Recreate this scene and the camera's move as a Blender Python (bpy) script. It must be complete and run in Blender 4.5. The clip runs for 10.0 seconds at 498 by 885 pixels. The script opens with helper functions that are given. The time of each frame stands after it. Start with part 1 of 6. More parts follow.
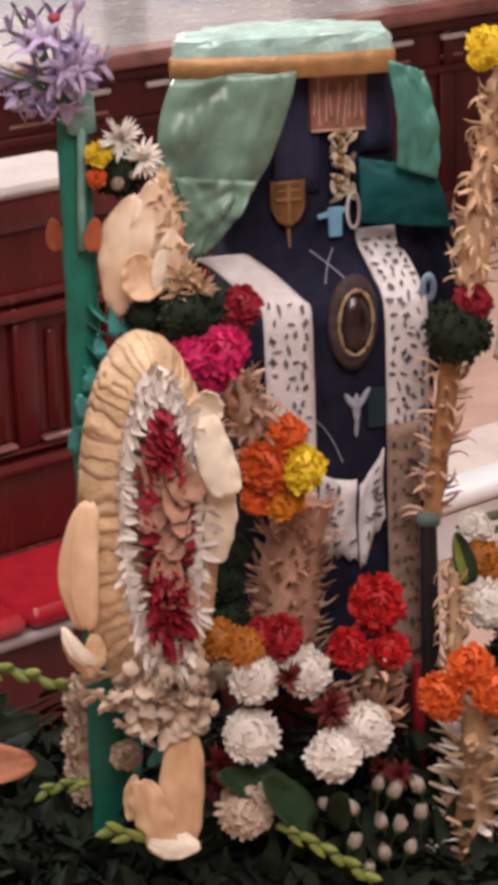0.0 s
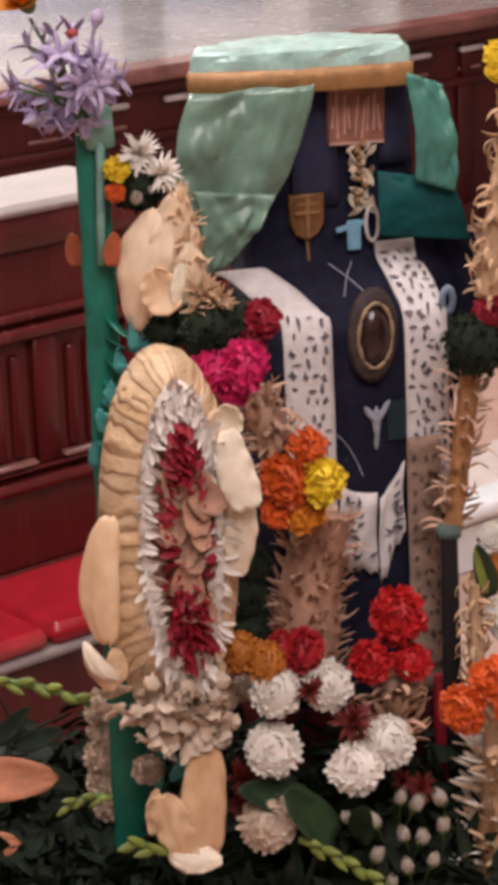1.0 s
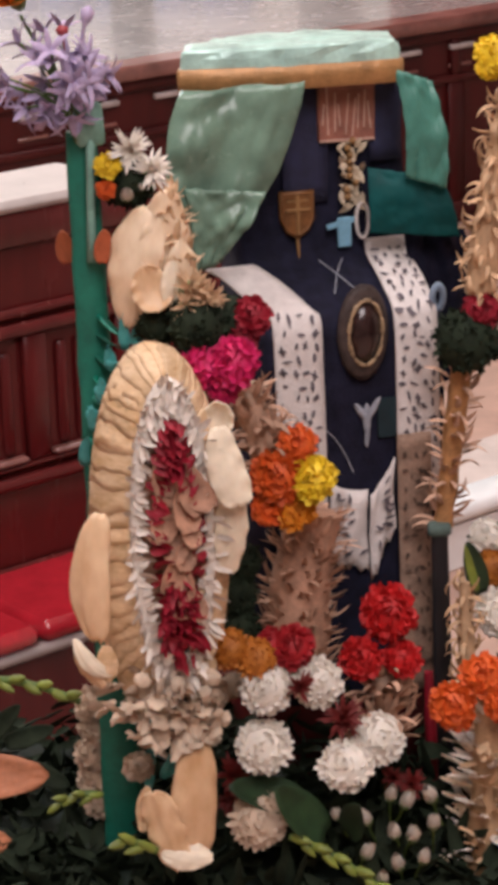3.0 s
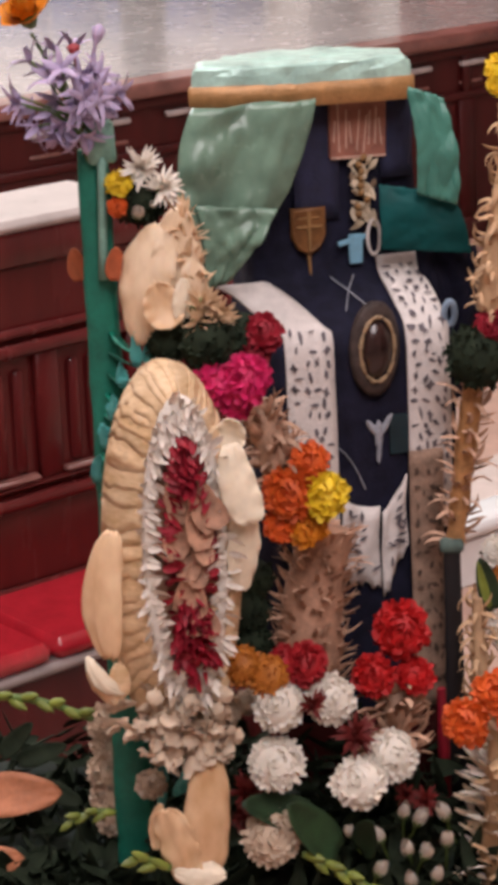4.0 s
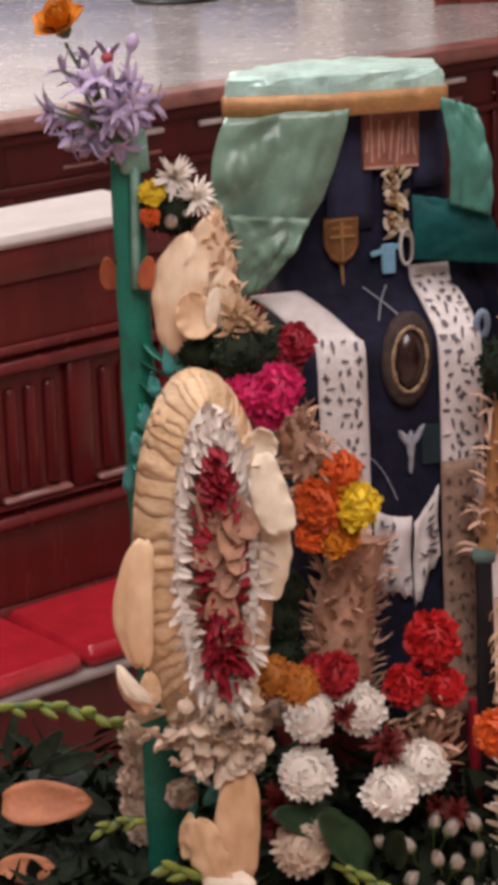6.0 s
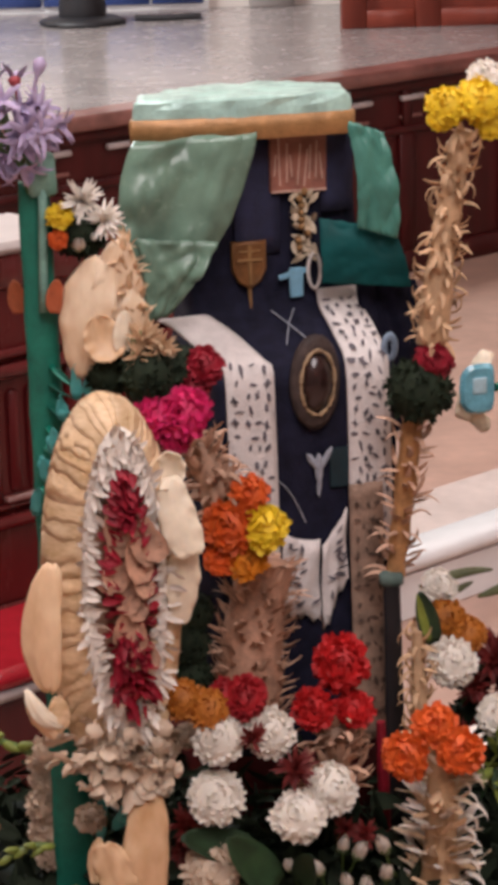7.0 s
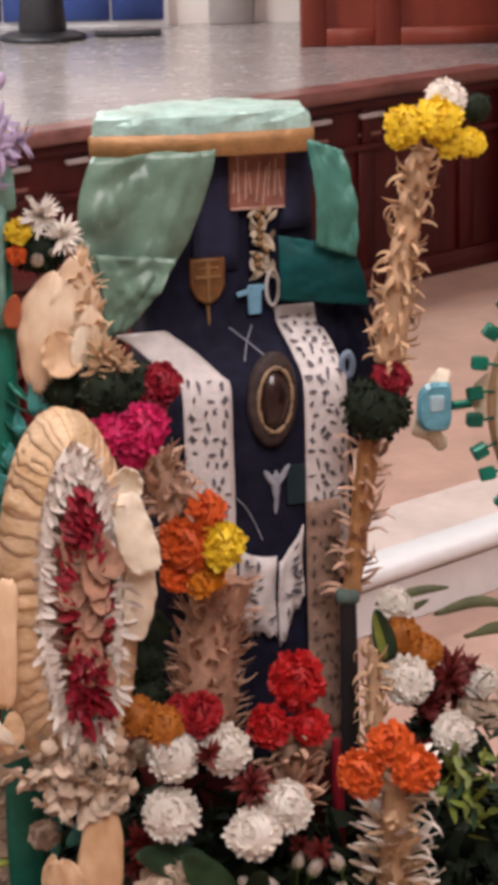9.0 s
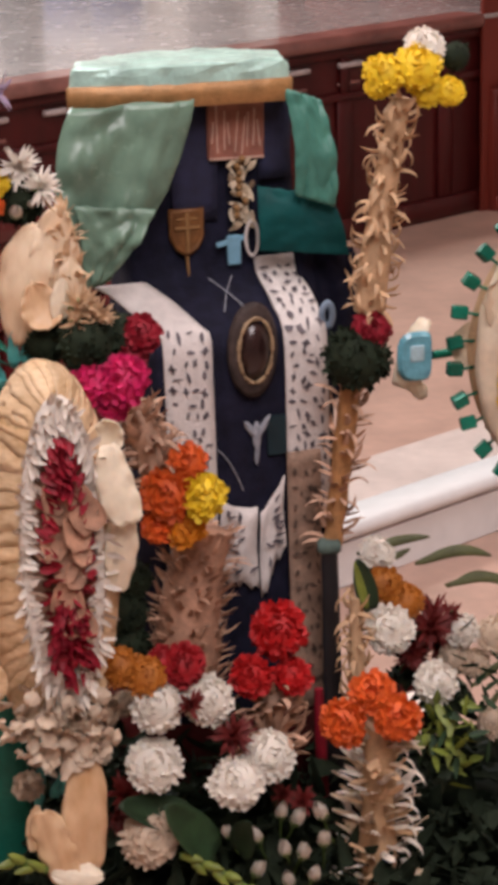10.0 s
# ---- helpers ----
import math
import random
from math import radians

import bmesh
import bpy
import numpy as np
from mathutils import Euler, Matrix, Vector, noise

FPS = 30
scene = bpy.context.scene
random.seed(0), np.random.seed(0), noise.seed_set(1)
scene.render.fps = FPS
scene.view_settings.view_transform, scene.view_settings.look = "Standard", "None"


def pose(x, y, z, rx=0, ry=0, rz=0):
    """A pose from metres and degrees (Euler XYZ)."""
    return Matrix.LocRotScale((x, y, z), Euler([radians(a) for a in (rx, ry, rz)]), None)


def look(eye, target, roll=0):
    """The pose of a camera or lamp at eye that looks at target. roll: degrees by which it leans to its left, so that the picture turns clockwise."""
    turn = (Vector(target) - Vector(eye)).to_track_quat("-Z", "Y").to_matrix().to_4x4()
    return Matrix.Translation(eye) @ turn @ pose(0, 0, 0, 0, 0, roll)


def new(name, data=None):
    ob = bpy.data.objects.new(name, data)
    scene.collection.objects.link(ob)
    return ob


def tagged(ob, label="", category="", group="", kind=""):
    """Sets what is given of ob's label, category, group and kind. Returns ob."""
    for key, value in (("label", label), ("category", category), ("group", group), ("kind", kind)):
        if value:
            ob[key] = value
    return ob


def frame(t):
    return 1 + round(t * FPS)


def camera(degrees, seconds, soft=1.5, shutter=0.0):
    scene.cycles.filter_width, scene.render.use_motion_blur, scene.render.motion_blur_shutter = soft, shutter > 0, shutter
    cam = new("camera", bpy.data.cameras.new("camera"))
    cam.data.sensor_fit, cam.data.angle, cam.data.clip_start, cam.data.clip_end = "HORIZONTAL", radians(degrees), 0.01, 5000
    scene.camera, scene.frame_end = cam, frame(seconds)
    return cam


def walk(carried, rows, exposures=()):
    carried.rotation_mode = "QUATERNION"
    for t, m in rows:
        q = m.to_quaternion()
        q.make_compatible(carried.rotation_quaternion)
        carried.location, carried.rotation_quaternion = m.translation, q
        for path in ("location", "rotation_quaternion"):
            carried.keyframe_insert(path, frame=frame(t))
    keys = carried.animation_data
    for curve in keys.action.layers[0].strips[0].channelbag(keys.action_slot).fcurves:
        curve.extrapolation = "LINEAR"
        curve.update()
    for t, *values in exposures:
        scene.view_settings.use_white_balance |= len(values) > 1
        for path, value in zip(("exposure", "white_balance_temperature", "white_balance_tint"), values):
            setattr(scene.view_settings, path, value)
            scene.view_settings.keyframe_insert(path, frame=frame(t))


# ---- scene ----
cam = camera(12.0, 10.0, soft=6.0)
walk(cam, [
    (0.0, pose(0, 0, 1.7, 72.121, 1.389, -0.992)),
    (0.5, pose(0, 0, 1.7, 72.468, 1.759, -0.605)),
    (1.0, pose(0, 0, 1.7, 72.459, 1.846, -0.629)),
    (1.5, pose(0, 0, 1.7, 72.639, 1.728, -0.877)),
    (2.0, pose(0, 0, 1.7, 72.261, 1.577, -0.957)),
    (2.5, pose(0, 0, 1.7, 72.395, 1.605, -0.878)),
    (3.0, pose(0, 0, 1.7, 72.381, 1.789, -0.853)),
    (3.2, pose(0, 0, 1.7, 72.680, 1.850, -0.480)),
    (4.3, pose(0, 0, 1.7, 72.800, 2.080, -0.636)),
    (4.5, pose(0, 0, 1.7, 72.783, 2.113, -0.464)),
    (5.0, pose(0, 0, 1.7, 72.983, 2.104, -0.216)),
    (5.2, pose(0, 0, 1.7, 72.890, 2.100, -0.116)),
    (6.3, pose(0, 0, 1.7, 73.310, 2.000, 0.218)),
    (6.5, pose(0, 0, 1.7, 73.490, 1.918, -0.568)),
    (7.0, pose(0, 0, 1.7, 73.556, 1.475, -1.967)),
    (7.5, pose(0, 0, 1.7, 73.069, 1.298, -2.275)),
    (8.0, pose(0, 0, 1.7, 73.149, 1.181, -2.615)),
    (8.5, pose(0, 0, 1.7, 73.820, 1.104, -3.196)),
    (9.0, pose(0, 0, 1.7, 73.945, 0.842, -2.859)),
    (9.5, pose(0, 0, 1.7, 73.390, 0.539, -4.255)),
    (10.0, pose(0, 0, 1.7, 72.745, 1.084, -3.420))],
    exposures=[(0.0, 0.10), (0.5, 0.03), (1.5, 0.02), (3.0, 0.03), (4.5, 0.02), (5.0, -0.04), (6.5, -0.04), (7.5, -0.04), (8.0, 0.04), (9.0, 0.04), (9.5, -0.02), (10.0, -0.02)])

# ---- light ----
world = bpy.data.worlds.new("hall_air")
scene.world = world
world.use_nodes = True
world.node_tree.nodes["Background"].inputs[0].default_value = (1.0, 0.93, 0.88, 1)
world.node_tree.nodes["Background"].inputs[1].default_value = 0.46


def area_lamp(name, eye, target, sx, sy, watts, colour):
    data = bpy.data.lights.new(name, "AREA")
    data.shape, data.size, data.size_y, data.energy, data.color = "RECTANGLE", sx, sy, watts, colour
    ob = new(name, data)
    ob.matrix_world = look(eye, target)
    return ob


# unseen lamps, added overhead to brighten the shrine, the step and the far wall
area_lamp("unseen_overhead_lamp", (0.5, -0.6, 4.4), (0.1, 2.6, 0.8), 2.4, 2.4, 152, (1.0, 0.90, 0.92))
area_lamp("unseen_overhead_lamp", (-0.9, 2.0, 4.4), (0.0, 2.6, 0.8), 1.2, 1.2, 60, (1.0, 0.90, 0.92))
area_lamp("unseen_overhead_lamp", (1.9, 3.7, 4.4), (1.2, 5.4, 0.0), 1.6, 1.6, 58, (1.0, 0.91, 0.90))
area_lamp("unseen_overhead_lamp", (-2.9, 6.6, 4.2), (-1.9, 8.2, 0.9), 1.4, 1.4, 300, (0.95, 0.98, 1.0))


# ---- materials ----
def material(name, colour, rough=0.6, metal=0.0, vary=0.25, scale=30.0, bump=0.0, bump_scale=80.0, stretch=(1, 1, 1),
             coat=0.0, second=None, subsurface=0.0, sheen=0.0, per_object=0.0, spec=0.5):
    """Noise at two scales over a base colour, with relief and a varied gloss."""
    m = bpy.data.materials.new(name)
    m.use_nodes = True
    t = m.node_tree
    n, l = t.nodes, t.links
    b = n["Principled BSDF"]
    tc = n.new("ShaderNodeTexCoord")
    mp = n.new("ShaderNodeMapping")
    mp.inputs["Scale"].default_value = stretch
    l.new(tc.outputs["Object"], mp.inputs["Vector"])
    big, fine = n.new("ShaderNodeTexNoise"), n.new("ShaderNodeTexNoise")
    for node, s, d in ((big, scale, 3.0), (fine, scale * 5.3, 5.0)):
        node.inputs["Scale"].default_value, node.inputs["Detail"].default_value = s, d
        l.new(mp.outputs[0], node.inputs["Vector"])
    add = n.new("ShaderNodeMath")
    add.operation = "MULTIPLY_ADD"
    l.new(fine.outputs[0], add.inputs[0])
    add.inputs[1].default_value = 0.5
    l.new(big.outputs[0], add.inputs[2])
    ramp = n.new("ShaderNodeValToRGB")
    dark = [c * (1 - vary) for c in colour] if second is None else second
    light = [min(1.0, c * (1 + vary * 0.6)) for c in colour]
    ramp.color_ramp.elements[0].position, ramp.color_ramp.elements[1].position = 0.50, 1.0
    ramp.color_ramp.elements[0].color, ramp.color_ramp.elements[1].color = (*dark, 1), (*light, 1)
    l.new(add.outputs[0], ramp.inputs[0])
    last = ramp.outputs[0]
    if per_object:
        info, hsv = n.new("ShaderNodeObjectInfo"), n.new("ShaderNodeHueSaturation")
        mr = n.new("ShaderNodeMapRange")
        mr.inputs[3].default_value, mr.inputs[4].default_value = 1 - per_object, 1 + per_object
        l.new(info.outputs["Random"], mr.inputs[0])
        l.new(mr.outputs[0], hsv.inputs["Value"])
        l.new(last, hsv.inputs["Color"])
        last = hsv.outputs[0]
    l.new(last, b.inputs["Base Color"])
    rr = n.new("ShaderNodeMapRange")
    rr.inputs[3].default_value, rr.inputs[4].default_value = max(0.02, rough * 0.8), min(1.0, rough * 1.2)
    l.new(fine.outputs[0], rr.inputs[0])
    l.new(rr.outputs[0], b.inputs["Roughness"])
    b.inputs["Metallic"].default_value = metal
    b.inputs["Coat Weight"].default_value = coat
    b.inputs["Coat Roughness"].default_value = 0.12
    b.inputs["Specular IOR Level"].default_value = spec
    b.inputs["Sheen Weight"].default_value = sheen
    if subsurface:
        b.inputs["Subsurface Weight"].default_value = subsurface
        b.inputs["Subsurface Radius"].default_value = (0.006, 0.004, 0.003)
        b.inputs["Subsurface Scale"].default_value = 1.0
    if bump:
        bn, bp = n.new("ShaderNodeTexNoise"), n.new("ShaderNodeBump")
        bn.inputs["Scale"].default_value, bn.inputs["Detail"].default_value = bump_scale, 4.0
        l.new(mp.outputs[0], bn.inputs["Vector"])
        bp.inputs["Strength"].default_value, bp.inputs["Distance"].default_value = bump, 0.004
        l.new(bn.outputs[0], bp.inputs["Height"])
        l.new(bp.outputs[0], b.inputs["Normal"])
    return m


M = {}
M["wood"] = material("dark_varnished_wood", (0.060, 0.0065, 0.0065), 0.42, 0, 0.45, 4, 0.15, 40, (1, 1, 0.15), coat=0.04, spec=0.22)
M["wood_light"] = material("reddish_brown_door_wood", (0.21, 0.038, 0.022), 0.4, 0, 0.3, 4, 0.1, 40, (1, 1, 0.15), coat=0.05, spec=0.3)
M["stone_pale"] = material("polished_pale_stone", (0.33, 0.29, 0.28), 0.26, 0, 0.25, 3, spec=1.0, coat=0.25)
M["stone_white"] = material("white_marble", (0.82, 0.82, 0.82), 0.45, 0, 0.10, 5)
M["stone_tread"] = material("pinkish_white_marble", (0.70, 0.60, 0.55), 0.25, 0, 0.15, 6)
M["floor"] = material("pinkish_polished_floor_stone", (0.52, 0.34, 0.27), 0.35, 0, 0.22, 6, 0.05, 60)
M["plaster"] = material("warm_white_plaster", (0.70, 0.62, 0.57), 0.8, 0, 0.1, 2, 0.1, 60)
M["vinyl"] = material("red_vinyl", (0.50, 0.02, 0.035), 0.24, 0, 0.2, 20, 0.15, 90, coat=0.3)
M["blue"] = material("blue_painted_panel", (0.03, 0.06, 0.22), 0.5, 0, 0.2, 8)
M["black"] = material("black_plastic", (0.014, 0.013, 0.016), 0.5, 0, 0.3, 20)
M["navy"] = material("navy_velvet", (0.0115, 0.0115, 0.027), 0.85, 0, 0.5, 60, 0.3, 300, spec=0.2)
M["foil"] = material("pale_green_satin", (0.165, 0.265, 0.195), 0.26, 0.0, 0.30, 14, 0.25, 18)
M["foil_top"] = material("mint_foil", (0.48, 0.72, 0.64), 0.22, 0.1, 0.35, 30, 0.5, 70)
M["teal"] = material("teal_satin", (0.004, 0.085, 0.085), 0.6, 0.0, 0.35, 12, 0.15, 25, spec=0.2)
M["gold"] = material("gold_ribbon", (0.42, 0.22, 0.085), 0.40, 0.25, 0.3, 60, 0.2, 200)
M["post"] = material("green_paper_wrap", (0.01, 0.17, 0.115), 0.5, 0, 0.35, 30, 0.3, 80)
M["cloth_dark"] = material("dark_green_cloth", (0.017, 0.029, 0.020), 0.8, 0, 0.4, 20, 0.3, 100)
M["cream"] = material("cream_shell_petal", (0.78, 0.57, 0.38), 0.5, 0, 0.3, 26, 0.25, 60, subsurface=0.15, per_object=0.14, second=(0.52, 0.31, 0.15))
M["ivory"] = material("ivory_frill", (0.84, 0.75, 0.66), 0.7, 0, 0.2, 60, 0.2, 200, subsurface=0.15, per_object=0.1)
M["ivory_cream"] = material("pale_cream_shell", (0.76, 0.60, 0.43), 0.55, 0, 0.2, 35, 0.15, 90, subsurface=0.15, per_object=0.1)
M["dried_gold"] = material("golden_dried_leaf", (0.46, 0.23, 0.09), 0.65, 0, 0.4, 50, 0.3, 160)
M["dried"] = material("dried_palm_leaf", (0.57, 0.35, 0.24), 0.7, 0, 0.4, 50, 0.3, 160, per_object=0.2)
M["straw"] = material("straw_curl", (0.62, 0.40, 0.23), 0.6, 0, 0.3, 50, 0.15, 120, subsurface=0.1, per_object=0.22)
M["crimson"] = material("crimson_petal", (0.29, 0.005, 0.020), 0.6, 0, 0.4, 70, 0.2, 200, per_object=0.2)
M["white_petal"] = material("white_petal", (0.80, 0.73, 0.64), 0.65, 0, 0.1, 60, 0.1, 200, subsurface=0.2, per_object=0.06)
M["pale_petal"] = material("pale_pinkish_petal", (0.66, 0.51, 0.38), 0.65, 0, 0.2, 60, 0.1, 200, subsurface=0.2, per_object=0.1)
M["pink"] = material("magenta_petal", (0.66, 0.014, 0.13), 0.6, 0, 0.3, 60, 0.1, 200, subsurface=0.1)
M["red"] = material("red_petal", (0.56, 0.008, 0.010), 0.6, 0, 0.3, 60, 0.1, 200, subsurface=0.1, per_object=0.1)
M["maroon"] = material("dark_red_petal", (0.17, 0.012, 0.010), 0.6, 0, 0.4, 60, 0.1, 200, per_object=0.15)
M["orange"] = material("orange_petal", (0.70, 0.11, 0.012), 0.6, 0, 0.3, 60, 0.1, 200, subsurface=0.1, per_object=0.12)
M["rust"] = material("rusty_orange_petal", (0.50, 0.17, 0.02), 0.6, 0, 0.3, 60, 0.1, 200, per_object=0.1)
M["yellow"] = material("yellow_petal", (0.92, 0.62, 0.025), 0.6, 0, 0.25, 60, 0.1, 200, subsurface=0.1, per_object=0.08)
M["lilac"] = material("lilac_petal", (0.47, 0.38, 0.55), 0.6, 0, 0.25, 60, 0.1, 200, subsurface=0.2, per_object=0.12)
M["leaf"] = material("green_leaf", (0.020, 0.050, 0.017), 0.65, 0, 0.5, 40, 0.15, 100, per_object=0.3)
M["leaf_dark"] = material("dark_green_leaf", (0.021, 0.031, 0.017), 0.85, 0, 0.5, 40, 0.15, 100, spec=0.2)
M["leaf_lime"] = material("yellow_green_leaf", (0.20, 0.25, 0.04), 0.5, 0, 0.4, 40, 0.15, 100, per_object=0.2)
M["stem"] = material("green_stem", (0.10, 0.17, 0.035), 0.5, 0, 0.4, 50)
M["clay"] = material("orange_brown_leaf", (0.50, 0.19, 0.09), 0.6, 0, 0.3, 30, 0.2, 80)
M["lace"] = material("white_lace", (0.74, 0.68, 0.65), 0.85, 0, 0.12, 90, 0.4, 300)
M["lace_mark"] = material("grey_embroidery", (0.15, 0.13, 0.145), 0.9, 0, 0.5, 90)
M["plaque"] = material("brown_embroidered_plaque", (0.34, 0.13, 0.09), 0.7, 0, 0.35, 60, 0.3, 200)
M["plaque_mark"] = material("pale_pink_thread", (0.58, 0.36, 0.28), 0.7, 0, 0.3, 60)
M["brass"] = material("old_brass", (0.060, 0.041, 0.036), 0.6, 0.0, 0.5, 80, 0.4, 200, spec=0.25)
M["silver"] = material("silver_thread", (0.60, 0.48, 0.34), 0.45, 0.0, 0.35, 90, 0.3, 200)
M["sky_blue"] = material("light_blue_enamel", (0.22, 0.45, 0.60), 0.35, 0, 0.25, 50)
M["rim_gold"] = material("worn_gold_rope", (0.40, 0.27, 0.155), 0.5, 0.1, 0.6, 160, 0.3, 300)
# dried brown of the stole's end, darkened for the shade there
M["stole_brown"] = material("browned_shaded_lace", (0.33, 0.215, 0.155), 0.85, 0, 0.45, 45, 0.4, 250)
M["brown_mark"] = material("dark_brown_stains", (0.12, 0.075, 0.055), 0.9, 0, 0.5, 90)
M["bark"] = material("pinkish_brown_bark_strip", (0.47, 0.255, 0.165), 0.75, 0, 0.45, 45, 0.4, 120, per_object=0.18)
M["rim_cream"] = material("banded_cream_husk", (0.76, 0.56, 0.365), 0.5, 0, 0.3, 22, 0.2, 90, (1, 1, 2.5), subsurface=0.1, per_object=0.2, second=(0.52, 0.32, 0.15))
M["smooth_ivory"] = material("smooth_ivory_petal", (0.84, 0.71, 0.54), 0.45, 0, 0.18, 25, 0.12, 70, subsurface=0.15, per_object=0.07)
M["husk"] = material("peach_husk_petal", (0.80, 0.58, 0.38), 0.45, 0, 0.25, 14, 0.12, 60, (1, 1, 0.5), subsurface=0.2, per_object=0.08, second=(0.58, 0.34, 0.17))
M["turquoise_glass"] = material("turquoise_glass", (0.15, 0.42, 0.52), 0.25, 0, 0.35, 50, coat=0.3)
M["pale_facet"] = material("milky_blue_glass", (0.42, 0.60, 0.66), 0.25, 0, 0.3, 60)
M["husk_pale"] = material("pale_peach_husk_petal", (0.83, 0.65, 0.47), 0.5, 0, 0.2, 18, 0.25, 70, (1, 1, 0.6), subsurface=0.2, per_object=0.06, second=(0.66, 0.43, 0.25))
M["jewel"] = material("dark_brown_jewel", (0.03, 0.013, 0.012), 0.25, 0, 0.4, 40, coat=0.4)
M["gem"] = material("green_foil_stud", (0.01, 0.20, 0.13), 0.25, 0.3, 0.4, 40, per_object=0.35)
M["mint"] = material("pale_mint_paper", (0.22, 0.42, 0.34), 0.5, 0, 0.3, 40, 0.2, 90)
M["grey_green"] = material("grey_green_felt", (0.10, 0.15, 0.13), 0.8, 0, 0.3, 40)
M["navy_light"] = material("navy_twill", (0.020, 0.022, 0.060), 0.8, 0, 0.35, 60, 0.3, 250)
M["plaque_gold"] = material("bronze_badge", (0.24, 0.105, 0.035), 0.5, 0.3, 0.4, 80, 0.3, 200)
# darker copy of the green satin, with the right curtain's shade in its colour
M["foil_shaded"] = material("shaded_green_satin", (0.075, 0.255, 0.20), 0.36, 0.0, 0.35, 14, 0.25, 18)
M["turquoise"] = material("turquoise_paper", (0.09, 0.42, 0.40), 0.4, 0.1, 0.3, 40, 0.2, 90)
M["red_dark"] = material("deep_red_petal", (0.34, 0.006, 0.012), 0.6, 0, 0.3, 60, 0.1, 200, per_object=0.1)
M["red_dull"] = material("dull_red_bud", (0.35, 0.05, 0.06), 0.6, 0, 0.3, 60)
M["amber"] = material("amber_petal", (0.70, 0.24, 0.01), 0.6, 0, 0.3, 60, 0.1, 200)
M["orange_dull"] = material("faded_orange_petal", (0.50, 0.12, 0.045), 0.65, 0, 0.3, 60, 0.1, 200)
M["pale_blue"] = material("pale_blue_ribbon", (0.20, 0.27, 0.36), 0.6, 0, 0.3, 60, 0.2, 150)
M["dull_silver"] = material("dull_silver_thread", (0.36, 0.38, 0.43), 0.5, 0.1, 0.35, 90, 0.3, 200)
M["wood_gloss"] = material("polished_dark_red_wood", (0.110, 0.013, 0.013), 0.26, 0, 0.4, 5, 0.12, 40, (1, 1, 0.15), coat=0.12, spec=0.25)
M["wood_mid"] = material("red_brown_wood", (0.15, 0.024, 0.016), 0.4, 0, 0.35, 5, 0.12, 40, (1, 1, 0.15), coat=0.05, spec=0.25)
M["stone_grey"] = material("worn_grey_marble", (0.54, 0.49, 0.47), 0.3, 0, 0.2, 8)
M["leaf_olive"] = material("olive_leaf", (0.10, 0.11, 0.04), 0.6, 0, 0.4, 40, 0.15, 100)
M["teal_dark"] = material("very_dark_teal_cloth", (0.005, 0.022, 0.030), 0.8, 0, 0.4, 40, 0.2, 150)
M["shield_gold"] = material("badge_relief_gold", (0.36, 0.20, 0.08), 0.45, 0.2, 0.3, 80)
# pale grey for the painted stage front glints, the seat edge and the label
M["pale_trim_glint"] = material("pale_trim_and_glint", (0.42, 0.36, 0.35), 0.35, 0, 0.2, 20)
# worn nosing wood; also the painted highlights on pew sills and lower stage strips
M["wood_edge_glint"] = material("worn_wood_edge_and_glint", (0.24, 0.10, 0.085), 0.3, 0, 0.4, 8, coat=0.3)
M["grey_wall"] = material("grey_stone_pilaster", (0.42, 0.37, 0.35), 0.6, 0, 0.15, 4)


# ---- building helpers ----
WORLD = {}


